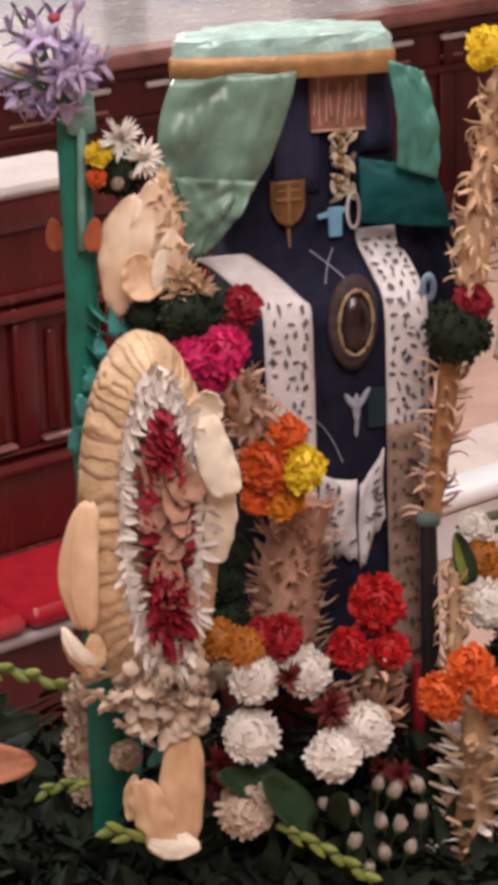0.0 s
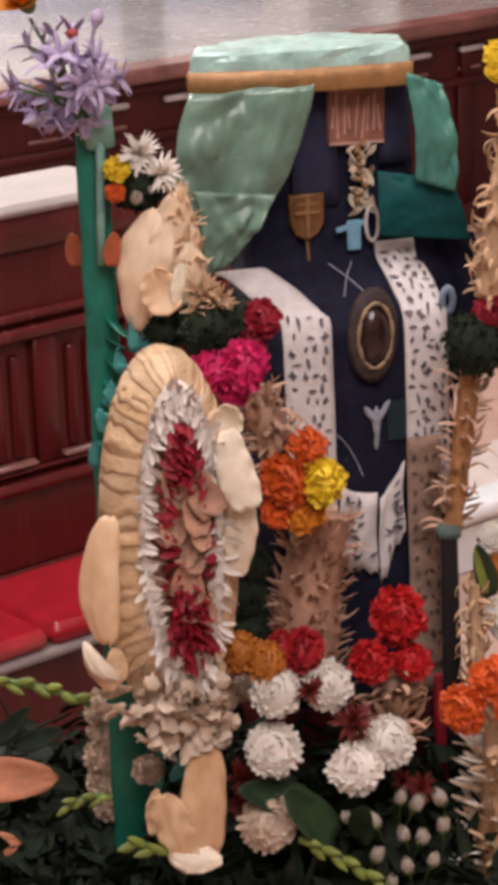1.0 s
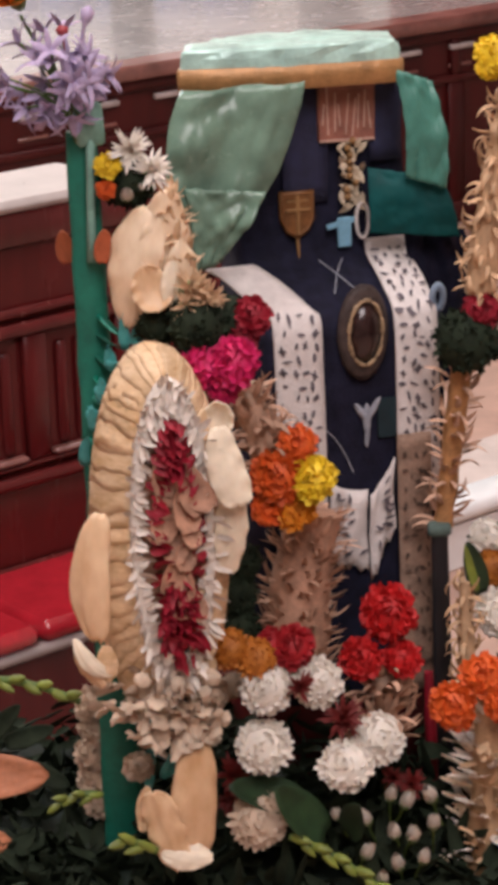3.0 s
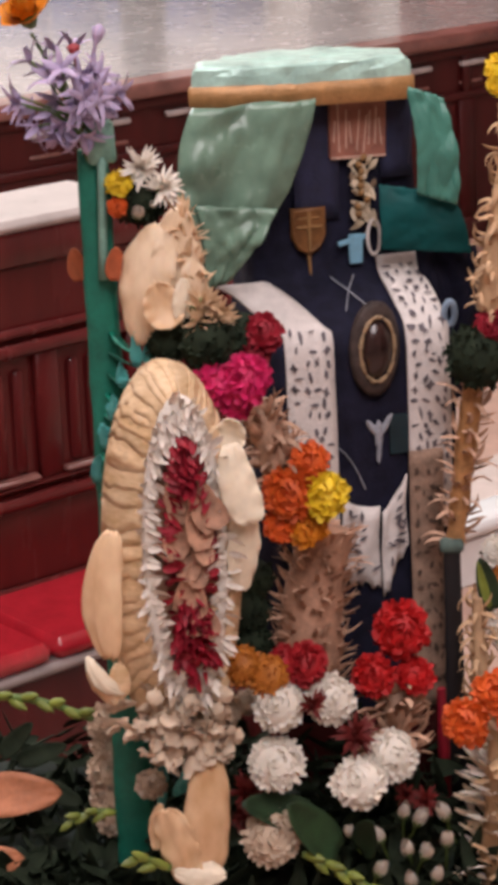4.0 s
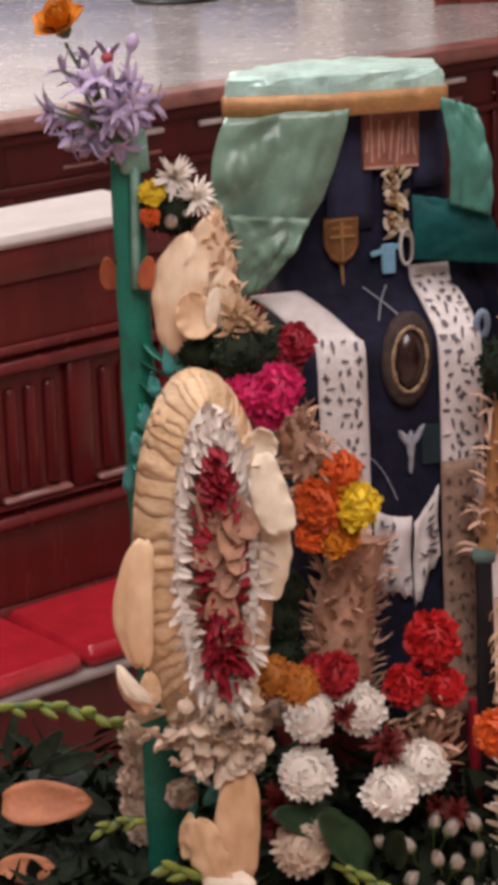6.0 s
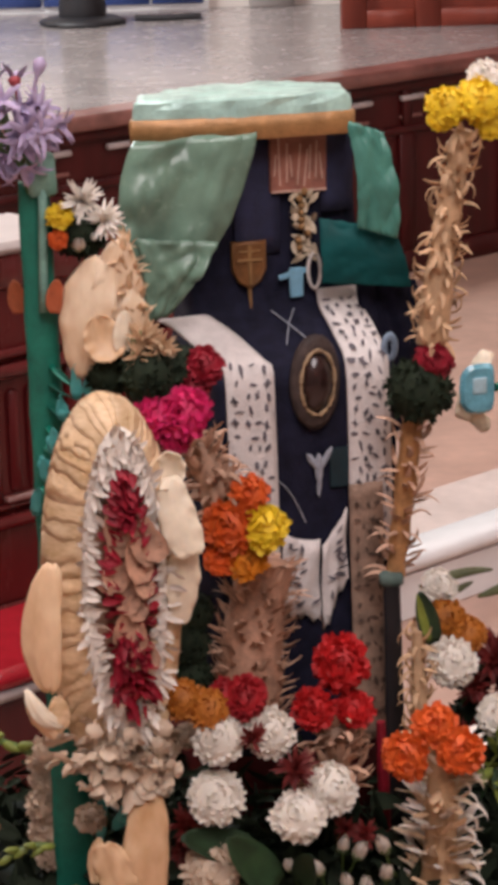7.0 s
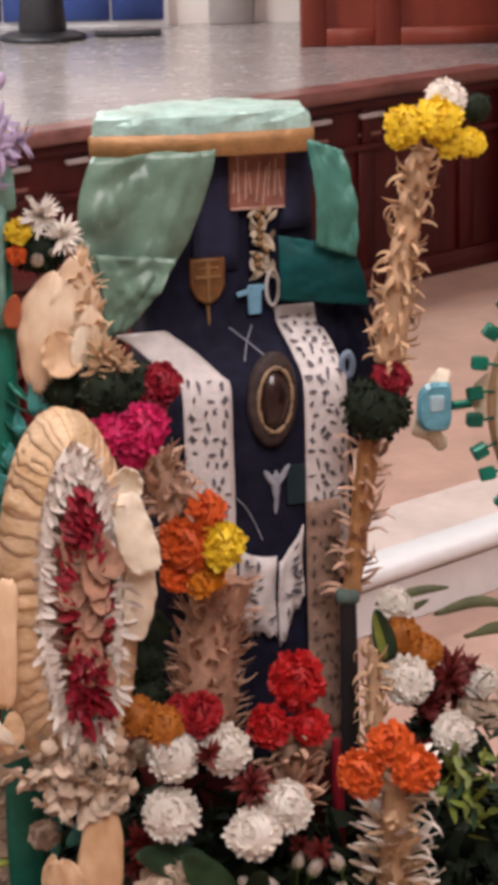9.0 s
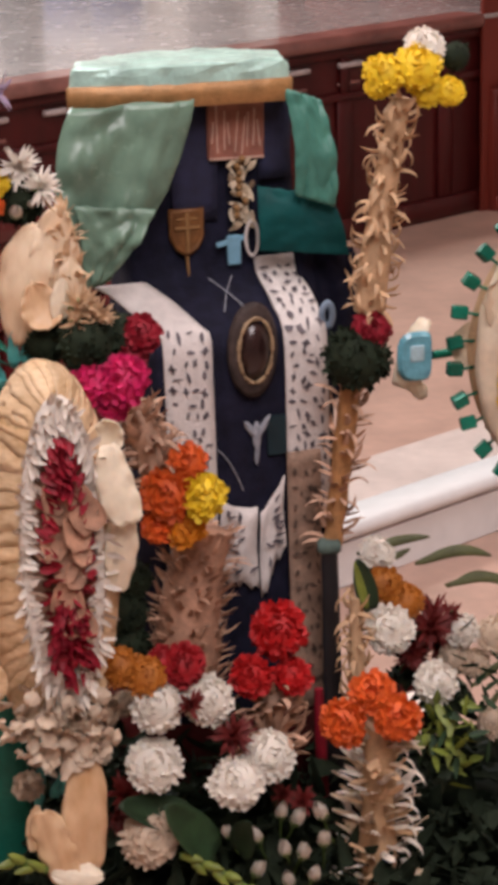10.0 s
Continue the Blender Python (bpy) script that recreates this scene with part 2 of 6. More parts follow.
class Soup:
    """Vertices and faces of one mesh."""

    def __init__(self):
        self.v, self.f = [], []

    def grid(self, rows, close=False):
        base, w = len(self.v), len(rows[0])
        for r in rows:
            self.v.extend(tuple(p) for p in r)
        for i in range(len(rows) - 1):
            for j in range(w if close else w - 1):
                k = (j + 1) % w
                self.f.append((base + i * w + j, base + i * w + k, base + (i + 1) * w + k, base + (i + 1) * w + j))

    def face(self, pts):
        base = len(self.v)
        self.v.extend(tuple(p) for p in pts)
        self.f.append(tuple(range(base, base + len(pts))))

    def tube(self, path, radii, seg=8, cap=True):
        rows = []
        path = [Vector(p) for p in path]
        for i, p in enumerate(path):
            d = (path[min(i + 1, len(path) - 1)] - path[max(i - 1, 0)]).normalized()
            a = d.cross(Vector((0.31, 0.9, 0.2)))
            a.normalize()
            b = d.cross(a)
            r = radii[i] if hasattr(radii, "__len__") else radii
            rows.append([p + (a * math.cos(q) + b * math.sin(q)) * r for q in (2 * math.pi * k / seg for k in range(seg))])
        self.grid(rows, True)
        if cap:
            self.face(rows[0][::-1])
            self.face(rows[-1])

    def lathe(self, profile, m=None, seg=16):
        m = m or Matrix.Identity(4)
        self.grid([[m @ Vector((r * math.cos(q), r * math.sin(q), z)) for q in (2 * math.pi * k / seg for k in range(seg))] for r, z in profile], True)

    def box(self, lo, hi, m=None, bevel=0.0):
        m = m or Matrix.Identity(4)
        (x0, y0, z0), (x1, y1, z1) = lo, hi
        b = min(bevel, (x1 - x0) * 0.45, (y1 - y0) * 0.45, (z1 - z0) * 0.45)
        if b <= 0:
            c = [m @ Vector(p) for p in ((x0, y0, z0), (x1, y0, z0), (x1, y1, z0), (x0, y1, z0), (x0, y0, z1), (x1, y0, z1), (x1, y1, z1), (x0, y1, z1))]
            base = len(self.v)
            self.v.extend(tuple(p) for p in c)
            self.f.extend(tuple(base + i for i in q) for q in ((3, 2, 1, 0), (4, 5, 6, 7), (0, 1, 5, 4), (1, 2, 6, 5), (2, 3, 7, 6), (3, 0, 4, 7)))
            return
        rows = []
        for z, i in ((z0, b), (z0 + b, 0), (z1 - b, 0), (z1, b)):
            a0, a1, c0, c1 = x0 + i, x1 - i, y0 + i, y1 - i
            k = b if i == 0 else b * 0.4
            rows.append([m @ Vector((x, y, z)) for x, y in ((a0 + k, c0), (a1 - k, c0), (a1, c0 + k), (a1, c1 - k), (a1 - k, c1), (a0 + k, c1), (a0, c1 - k), (a0, c0 + k))])
        self.grid(rows, True)
        self.face(rows[0][::-1])
        self.face(rows[-1])

    def mesh(self, name, smooth=True):
        me = bpy.data.meshes.new(name)
        me.from_pydata(self.v, [], self.f)
        me.update()
        if smooth:
            me.polygons.foreach_set("use_smooth", [True] * len(me.polygons))
        return me


def thing(name, at, label, category, group="", kind=""):
    """An Empty at a thing's base; its parts are given in world places."""
    ob = new(name)
    ob.empty_display_size = 0.05
    ob.location = at
    WORLD[ob] = Matrix.Translation(at)
    return tagged(ob, label, category, group, kind)


def part(name, soup, mat, parent=None, label="", smooth=True, thick=0.0):
    """One mesh, in world places, under a thing or a part; with no parent it is a thing."""
    ob = new(name, soup.mesh(name, smooth))
    ob.data.materials.append(M[mat])
    if parent is not None:
        ob.parent = parent
        ob.matrix_parent_inverse = WORLD[parent].inverted()
    WORLD[ob] = Matrix.Identity(4)
    if thick:
        s = ob.modifiers.new("thickness", "SOLIDIFY")
        s.thickness, s.offset = thick, -1
    return tagged(ob, label)


def alone(name, soup, mat, label, category, group="", kind="", smooth=True):
    return tagged(part(name, soup, mat, None, "", smooth), label, category, group, kind)


# ---- the hall ----
HALL = pose(0, 0, 0, 0, 0, 40)          # x runs along the stage front, y away from it


def hall_box(lo, hi, bevel=0.0, soup=None):
    s = soup or Soup()
    s.box(lo, hi, HALL, bevel)
    return s


s = Soup()
s.box((-6, -5, -0.24), (6, 9.6, -0.044))
alone("ground", s, "floor", "pinkish polished stone floor of the hall", "floor", kind="structure", smooth=False)
alone("floor", hall_box((-1, 3.232, -0.042), (9, 5.122, 0.09)), "floor", "raised pinkish stone floor before the stage", "floor", kind="structure", smooth=False)

# step: rounded nosing, recessed riser, pale inner border
s = Soup()
nose = [(3.30, 0.060), (3.30, 0.0965), (3.225, 0.0965), (3.214, 0.094), (3.206, 0.087), (3.204, 0.078), (3.206, 0.070), (3.213, 0.063), (3.222, 0.060)]
s.grid([[HALL @ Vector((x, y, z)) for y, z in nose] for x in (2.4, 3.4, 4.4, 6.0)], True)
alone("step_edge", s, "stone_white", "white marble step edge with rounded nosing", "step", kind="structure")
alone("step_riser", hall_box((2.4, 3.222, -0.042), (6, 3.232, 0.052)), "stone_white", "white marble step riser", "step", kind="structure", smooth=False)
alone("step_tread", hall_box((2.4, 3.298, 0.088), (6, 3.50, 0.095)), "stone_tread", "pale pinkish marble border of the step", "step", kind="structure", smooth=False)

# stage
alone("stage_front", hall_box((2.2, 5.134, 0.0), (8.8, 5.3, 0.70)), "wood", "dark red varnished wooden stage front", "stage", kind="structure", smooth=False)
s = Soup()
for z0, z1, y in ((0.09, 0.16, 5.112), (0.53, 0.555, 5.116), (0.665, 0.70, 5.112)):
    hall_box((2.2, y, z0), (8.8, 5.134, z1), 0.005, s)
for k in range(15):
    x = 2.45 + 0.463 * k
    hall_box((x - 0.035, 5.118, 0.16), (x + 0.035, 5.134, 0.53), 0.004, s)
    hall_box((x - 0.02, 5.118, 0.555), (x + 0.02, 5.134, 0.665), 0.004, s)
alone("trim", s, "wood", "dark red wooden rails and stiles", "trim", kind="structure")
s = hall_box((2.2, 5.082, 0.698), (5.838, 5.205, 0.741), 0.009)
alone("stage_nosing", s, "wood_edge_glint", "worn wooden nosing along the stage edge", "trim", kind="structure")
# moulding highlights on the stage front, painted as pale strips in two rows
glints = thing("glint_row", tuple(HALL @ Vector((4.5, 5.12, 0.6))), "row of moulding highlights painted as pale strips on the stage front", "vent")
for k in range(-7, 2):
    x = 5.253 + 0.2315 * k
    part("slot", hall_box((x - 0.052, 5.113, 0.632), (x + 0.052, 5.136, 0.648), 0.004), "pale_trim_glint", glints)
for k in (-7, -6, -1, 0, 1):
    x = 5.253 + 0.2315 * k
    part("lower_slot", hall_box((x - 0.05, 5.128, 0.575), (x + 0.05, 5.138, 0.586), 0.003), "wood_edge_glint", glints)
s = hall_box((2.2, 5.09, 0.7225), (9.5, 9.5, 0.737), 0.003)
alone("stage_top", s, "stone_pale", "pale polished stone stage top", "stage", kind="structure", smooth=False)

# taller wooden block at the end of the stage
alone("stage_block", hall_box((5.840, 5.094, 0.088), (8.9, 5.112, 1.75), 0.003), "wood_mid", "reddish brown wooden block closing the stage end", "stage", kind="structure")

# low cabinet before the end of the stage front
cab = thing("cabinet", tuple(HALL @ Vector((6.1, 5.08, 0.09))), "reddish brown low wooden cabinet beside the stage", "cabinet")
part("body", hall_box((5.868, 5.065, 0.088), (6.8, 5.110, 0.495), 0.004), "wood_mid", cab)
for z0, z1 in ((0.09, 0.14), (0.455, 0.495)):
    part("rail", hall_box((5.868, 5.052, z0), (6.8, 5.067, z1), 0.004), "wood_mid", cab)
for x in (5.868, 5.965):
    part("stile", hall_box((x, 5.050, 0.14), (x + 0.022, 5.066, 0.455), 0.004), "wood_mid", cab)
part("label_holder", hall_box((5.905, 5.056, 0.26), (5.938, 5.066, 0.375), 0.002), "pale_trim_glint", cab, "pale worn label")

# far wall
s = Soup()
s.box((-6, 9.15, 0), (6, 9.35, 5))
alone("wall_north", s, "plaster", "warm white plastered wall", "wall", kind="structure", smooth=False)
screen = thing("panel_screen", (-0.8, 9.12, 0.737), "blue painted panels with white divisions on the stage", "panel")
for k in range(9):
    x = -1.72 + k * 0.205
    s = Soup()
    s.box((x, 9.10, 0.76), (x + 0.196, 9.14, 0.955), None, 0.004)
    part("panel", s, "blue", screen)
s = Soup()
s.box((-1.74, 9.118, 0.735), (0.135, 9.148, 0.97))
part("backing", s, "stone_white", screen, "white backing board", False)
s = Soup()
s.box((0.29, 9.09, 0.735), (0.46, 9.152, 4.0), None, 0.01)
alone("pilaster", s, "grey_wall", "grey stone pilaster on the wall", "wall", kind="structure")

# black stand before the screen
stand = thing("microphone_stand", (-0.33, 8.72, 0.737), "black stand with a round weighted base", "stand")
at = Matrix.Translation((-0.33, 8.72, 0.737))
s = Soup()
s.lathe([(0.0, 0.0), (0.155, 0.0), (0.16, 0.012), (0.13, 0.024), (0.085, 0.032), (0.0, 0.034)], at, 28)
part("base", s, "black", stand)
s = Soup()
s.lathe([(0.085, 0.03), (0.088, 0.05), (0.08, 0.11), (0.075, 0.5), (0.0, 0.5)], at, 20)
part("column", s, "black", stand)
s = Soup()
s.tube([(-0.14, 8.74, 0.75), (-0.02, 8.73, 0.748), (0.1, 8.75, 0.75)], 0.012)
part("cable", s, "black", stand)

# reddish door unit at the right of the stage
unit = thing("door_unit", (1.6, 8.32, 0.737), "reddish brown panelled wooden doors standing on the stage", "door")
s = Soup()
s.box((0.585, 8.32, 0.735), (3.4, 8.40, 2.9))
part("leaf", s, "wood_light", unit, "", False)
for x0, x1, z0, z1 in ((0.585, 0.67, 0.737, 2.9), (0.84, 0.93, 0.737, 2.9), (1.36, 1.46, 0.737, 2.9), (0.67, 0.84, 0.737, 0.80), (0.93, 1.36, 0.737, 0.80)):
    s = Soup()
    s.box((x0, 8.295, z0 - 0.001), (x1, 8.322, z1), None, 0.005)
    part("frame_board", s, "wood_light", unit)

for nm, lo, hi in (("wall_west", (-6.2, -5, 0), (-6, 9.35, 5)), ("wall_east", (6, -5, 0), (6.2, 9.35, 5)), ("wall_south", (-6.2, -5.2, 0), (6.2, -5, 5))):
    s = Soup()
    s.box(lo, hi)
    alone(nm, s, "plaster", "warm white plastered wall", "wall", kind="structure", smooth=False)
s = Soup()
s.box((-6.2, -5.2, 5), (6.2, 9.35, 5.2))
alone("ceiling", s, "plaster", "plain white plastered ceiling", "ceiling", kind="structure", smooth=False)

# ---- pew ----
pew = thing("pew", tuple(HALL @ Vector((1.5, 3.0, -0.042))), "dark red panelled wooden pew with a marble ledge", "pew")
part("back", hall_box((0.6, 2.915, -0.042), (2.6, 3.08, 0.960)), "wood_gloss", pew, "", False)
part("ledge", hall_box((0.6, 2.895, 0.960), (2.24, 3.1, 0.98), 0.008), "stone_grey", pew, "white marble ledge")
part("plinth", hall_box((0.6, 2.70, -0.042), (2.5, 2.915, 0.345), 0.004), "wood_gloss", pew)
part("seat_edge", hall_box((0.6, 2.685, 0.345), (2.5, 2.915, 0.362), 0.004), "pale_trim_glint", pew, "pale worn seat edge")
for z0, z1, y in ((0.905, 0.960, 2.902), (0.795, 0.812, 2.900), (0.768, 0.789, 2.892), (0.552, 0.566, 2.902), (0.526, 0.546, 2.892), (0.362, 0.40, 2.902)):
    part("rail", hall_box((0.6, y, z0), (2.6, 2.916, z1), 0.006), "wood_gloss", pew)
for k in range(9):
    x0 = 2.035 - 0.178 * k + 0.178
    part("stile", hall_box((x0 - 0.022, 2.901, 0.566), (x0 + 0.022, 2.916, 0.768), 0.004), "wood_gloss", pew)
    # sill highlight is put into the colour: paler than the wood around it
    part("sill", hall_box((x0 - 0.155, 2.894, 0.566), (x0 - 0.026, 2.916, 0.576), 0.005), "wood_edge_glint", pew)
    for j in range(3):
        x = x0 - 0.053 - 0.036 * j
        part("flute", hall_box((x - 0.010, 2.904, 0.580), (x + 0.010, 2.916, 0.745), 0.006), "wood_gloss", pew)
for k in range(-1, 3):
    x1 = 1.862 - 0.5 * k
    s = hall_box((x1 - 0.494, 2.683, 0.362), (x1, 2.912, 0.396), 0.011)
    tagged(part("cushion", s, "vinyl"), "red vinyl seat cushion on the pew", "cushion", "pew cushions")
# ---- table ----
table = thing("table", (0.1, 2.5, -0.044), "low table under a dark green cloth", "table")
s = Soup()
s.box((-0.62, 2.16, 0.455), (0.72, 2.62, 0.49), None, 0.006)
part("tabletop", s, "wood", table)
for x in (-0.56, 0.66):
    for y in (2.22, 2.56):
        s = Soup()
        s.box((x - 0.025, y - 0.025, -0.044), (x + 0.025, y + 0.025, 0.456), None, 0.004)
        part("leg", s, "wood", table)
s = Soup()
ring = []
for k in range(160):
    u = k / 160 * 4
    side, f = int(u), u - int(u)
    a, b = [((-0.64, 2.14), (0.74, 2.14)), ((0.74, 2.14), (0.74, 2.64)), ((0.74, 2.64), (-0.64, 2.64)), ((-0.64, 2.64), (-0.64, 2.14))][side]
    ring.append((a[0] + (b[0] - a[0]) * f, a[1] + (b[1] - a[1]) * f, math.sin(k * 0.9) + 0.6 * math.sin(k * 0.37)))
rows = []
for z, g in ((0.493, -0.02), (0.488, 0.0), (0.47, 0.003), (0.3, 0.012), (0.1, 0.018), (-0.038, 0.02)):
    rows.append([(0.05 + (x - 0.05) * (1 + g + 0.012 * w * (0.49 - z) * 2), 2.39 + (y - 2.39) * (1 + g * 1.5 + 0.02 * w * (0.49 - z) * 2), z) for x, y, w in ring])
s.grid(rows, True)
s.face(rows[0])
alone("tablecloth", s, "cloth_dark", "dark green cloth hanging over the table", "tablecloth")

# ---- the draped shrine ----
EX = Vector((math.cos(radians(17)), math.sin(radians(17)), 0))      # across the front
EN = Vector((math.sin(radians(17)), -math.cos(radians(17)), 0))     # out of the front
CREST = Vector((0.126, 2.400, 1.078))                                     # middle of the shoulder's front edge
# profile: outwards, up, half width
PROFILE = [(0.012, -0.43, 0.104), (0.006, -0.25, 0.102), (0.002, -0.10, 0.100), (0.0, -0.025, 0.099), (-0.004, -0.008, 0.098), (-0.013, 0.002, 0.097),
           (-0.040, 0.016, 0.095), (-0.070, 0.030, 0.094), (-0.084, 0.040, 0.094), (-0.090, 0.056, 0.094), (-0.092, 0.12, 0.094), (-0.094, 0.20, 0.09), (-0.094, 0.245, 0.09)]


def front(a, v, off=0.0):
    """A point on the shrine's front: a metres across, v along the profile, off metres proud of it."""
    i = max(0, min(int(v), len(PROFILE) - 2))
    f = v - i
    (n0, z0, w0), (n1, z1, w1) = PROFILE[i], PROFILE[i + 1]
    n, z = n0 + (n1 - n0) * f, z0 + (z1 - z0) * f
    d = math.hypot(n1 - n0, z1 - z0)
    return CREST + EX * a + EN * (n + off * (z1 - z0) / d) + Vector((0, 0, z + off * abs(n1 - n0) / d))


ARC = [0.0]
for (n0, z0, w0), (n1, z1, w1) in zip(PROFILE, PROFILE[1:]):
    ARC.append(ARC[-1] + math.hypot(n1 - n0, z1 - z0))


def along(d):
    """The place on the profile d metres up from its foot."""
    for i in range(len(ARC) - 1):
        if d <= ARC[i + 1]:
            return i + (d - ARC[i]) / (ARC[i + 1] - ARC[i])
    return len(ARC) - 1.001


def arc(v):
    i = min(int(v), len(ARC) - 2)
    return ARC[i] + (v - i) * (ARC[i + 1] - ARC[i])


shrine = thing("draped_shrine", tuple(CREST + Vector((0, 0.05, -0.44))), "navy draped shrine with lace stoles and green canopy", "shrine")
s = Soup()
rows = []
for i, (n, z, w) in enumerate(PROFILE):
    r = [front(w * (j / 8 - 1), i) + EN * 0.003 * math.sin(j * 2.1 + z * 20) for j in range(17)]
    c = CREST + Vector((0, 0, z))
    back = [c + EX * w - EN * 0.16, c - EX * w - EN * 0.16]
    rows.append([*r, *back])
s.grid(rows, True)
s.face(rows[-1])
robe = part("robe", s, "navy", shrine, "dark navy velvet robe")

# pedestal beneath the robe
s = Soup()
m = Matrix.Translation(CREST - EN * 0.075) @ pose(0, 0, 0, 0, 0, 17)
s.box((-0.11, -0.09, 0.488 - CREST.z), (0.11, 0.09, -0.425), m, 0.006)
part("pedestal", s, "wood", shrine)


def band(a0, a1, v0, v1, steps, off, skew=0.0, ripple=0.0, across=5):
    """A strip of cloth laid over the front between two widths."""
    s = Soup()
    rows = []
    for i in range(steps + 1):
        v = along(arc(v0) + (arc(v1) - arc(v0)) * i / steps)
        sk = skew * max(0.0, min(1.0, (v - 4.5) / 4))
        rows.append([front(a0 + (a1 - a0) * j / across + sk, v, off + ripple * math.sin(j * 1.7 + v * 3)) for j in range(across + 1)])
    s.grid(rows)
    return s


def marks(a0, a1, v0, v1, rows_n, off, seed, skew=0.0):
    """Embroidered leaf and cross marks, in loose rows, on a strip of cloth."""
    rng = random.Random(seed)
    s = Soup()
    d0, d1 = arc(v0), arc(v1)
    for i in range(rows_n):
        dd = d0 + (d1 - d0) * (i + 0.5) / rows_n
        for j in range(3 if i % 2 else 4):
            a = a0 + (a1 - a0) * (j + 0.5 + rng.uniform(-0.25, 0.25)) / (3 if i % 2 else 4)
            vv = along(dd + rng.uniform(-0.3, 0.3) * (d1 - d0) / rows_n)
            k = int(max(0, min(vv, len(PROFILE) - 2)))
            dv = 1.0 / math.hypot(PROFILE[k + 1][0] - PROFILE[k][0], PROFILE[k + 1][1] - PROFILE[k][1])
            ang = rng.choice((1.57, 1.57, 0.0)) + rng.gauss(0, 0.22)
            for q in range(rng.choice((1, 1, 2))):
                l, w = rng.uniform(0.0035, 0.0068), rng.uniform(0.0012, 0.0026)
                c, n = math.cos(ang + q * 1.1), math.sin(ang + q * 1.1)
                pts = []
                for t, h in ((-1, 0), (-0.3, 1), (0.6, 0.7), (1, 0), (0.5, -0.8), (-0.4, -0.9)):
                    da, dz = l * t * c - w * h * n, l * t * n + w * h * c
                    sk = skew * max(0.0, min(1.0, (vv - 4.5) / 4))
                    pts.append(front(a + da + sk, vv + dz * dv, off))
                s.face(pts)
    return s


stole = part("stole", band(-0.090, -0.037, 0.6, 8.0, 60, 0.006, -0.055, 0.0008), "lace", shrine, "white lace stole", thick=0.003)
part("embroidery", marks(-0.088, -0.039, 1.1, 4.9, 17, 0.0082, 3), "lace_mark", stole, "grey embroidered marks")["kind"] = "stuff"
stole = part("stole", band(0.044, 0.092, 1.15, 8.9, 60, 0.006, 0.0, 0.0008), "lace", shrine, "white lace stole", thick=0.003)
part("embroidery", marks(0.046, 0.090, 1.2, 8.3, 24, 0.0082, 5), "lace_mark", stole, "grey embroidered marks")["kind"] = "stuff"
# lower end of the stole, dried and brown, its shade put into the colour
end = part("stole_end", band(0.042, 0.080, 0.0, 1.75, 20, 0.010, 0.0, 0.0016), "stole_brown", shrine, "brown dried palm strip with shade in its colour", thick=0.002)
part("embroidery", marks(0.046, 0.078, 0.15, 1.65, 14, 0.0128, 9), "brown_mark", end, "dark brown embroidered marks")["kind"] = "stuff"

# lace apron in two falls below the emblem
def lace_fall(a0, a1, top0, top1, low0, low1, seed):
    rng = random.Random(seed)
    s = Soup()
    rows = []
    for i in range(11):
        t = i / 10
        a = a0 + (a1 - a0) * t
        top = top0 + (top1 - top0) * t - 0.006 * math.sin(t * math.pi)
        low = low0 + (low1 - low0) * t + 0.004 * math.sin(t * 22)
        rows.append([CREST + EX * a + EN * (0.015 + 0.003 * math.sin(t * 8 + j)) + Vector((0, 0, top + (low - top) * j / 6)) for j in range(7)])
    s.grid(rows)
    fall = part("lace_apron", s, "lace", shrine, "white lace apron fall", thick=0.002)
    s = Soup()
    for k in range(14):
        t, g0 = rng.uniform(0.1, 0.9), rng.uniform(0.1, 0.9)
        z = (top0 + (top1 - top0) * t) * (1 - g0) + (low0 + (low1 - low0) * t) * g0
        c = CREST + EX * (a0 + (a1 - a0) * t) + EN * 0.0205 + Vector((0, 0, z))
        l, w, g = rng.uniform(0.004, 0.008), rng.uniform(0.0015, 0.003), rng.uniform(0, 3)
        s.face([c + EX * (l * x * math.cos(g) - w * y * math.sin(g)) + Vector((0, 0, l * x * math.sin(g) + w * y * math.cos(g))) for x, y in ((-1, 0), (-0.2, 1), (1, 0), (0.1, -1))])
    part("embroidery", s, "lace_mark", fall, "grey embroidered marks")["kind"] = "stuff"


lace_fall(-0.036, 0.006, -0.178, -0.192, -0.270, -0.285, 4)
lace_fall(0.009, 0.037, -0.200, -0.160, -0.298, -0.240, 6)


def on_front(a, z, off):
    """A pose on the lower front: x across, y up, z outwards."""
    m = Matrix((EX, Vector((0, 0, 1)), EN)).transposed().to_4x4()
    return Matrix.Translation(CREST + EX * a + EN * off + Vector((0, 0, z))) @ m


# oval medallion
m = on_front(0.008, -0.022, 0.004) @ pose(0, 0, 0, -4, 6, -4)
s = Soup()
s.grid([[m @ Vector((0.028 * r * math.cos(q), 0.050 * r * math.sin(q), h)) for q in (2 * math.pi * k / 28 for k in range(28))] for r, h in ((1.0, -0.004), (1.02, 0.003), (0.9, 0.006), (0.72, 0.007))], True)
medal = part("medallion", s, "brass", shrine, "oval brass medallion with dark jewel")
s = Soup()
rng = random.Random(19)
rows = []
for k in range(57):
    q = 2 * math.pi * (k % 56) / 56
    w = 0.0021 + 0.0007 * math.sin(q * 9) + 0.0006 * math.sin(q * 23 + 1)
    rows.append([m @ Vector(((0.0195 + w * math.cos(p)) * math.cos(q), (0.034 + w * math.cos(p)) * math.sin(q), 0.0075 + w * math.sin(p))) for p in (j * math.pi / 3 for j in range(6))])
s.grid(rows, True)
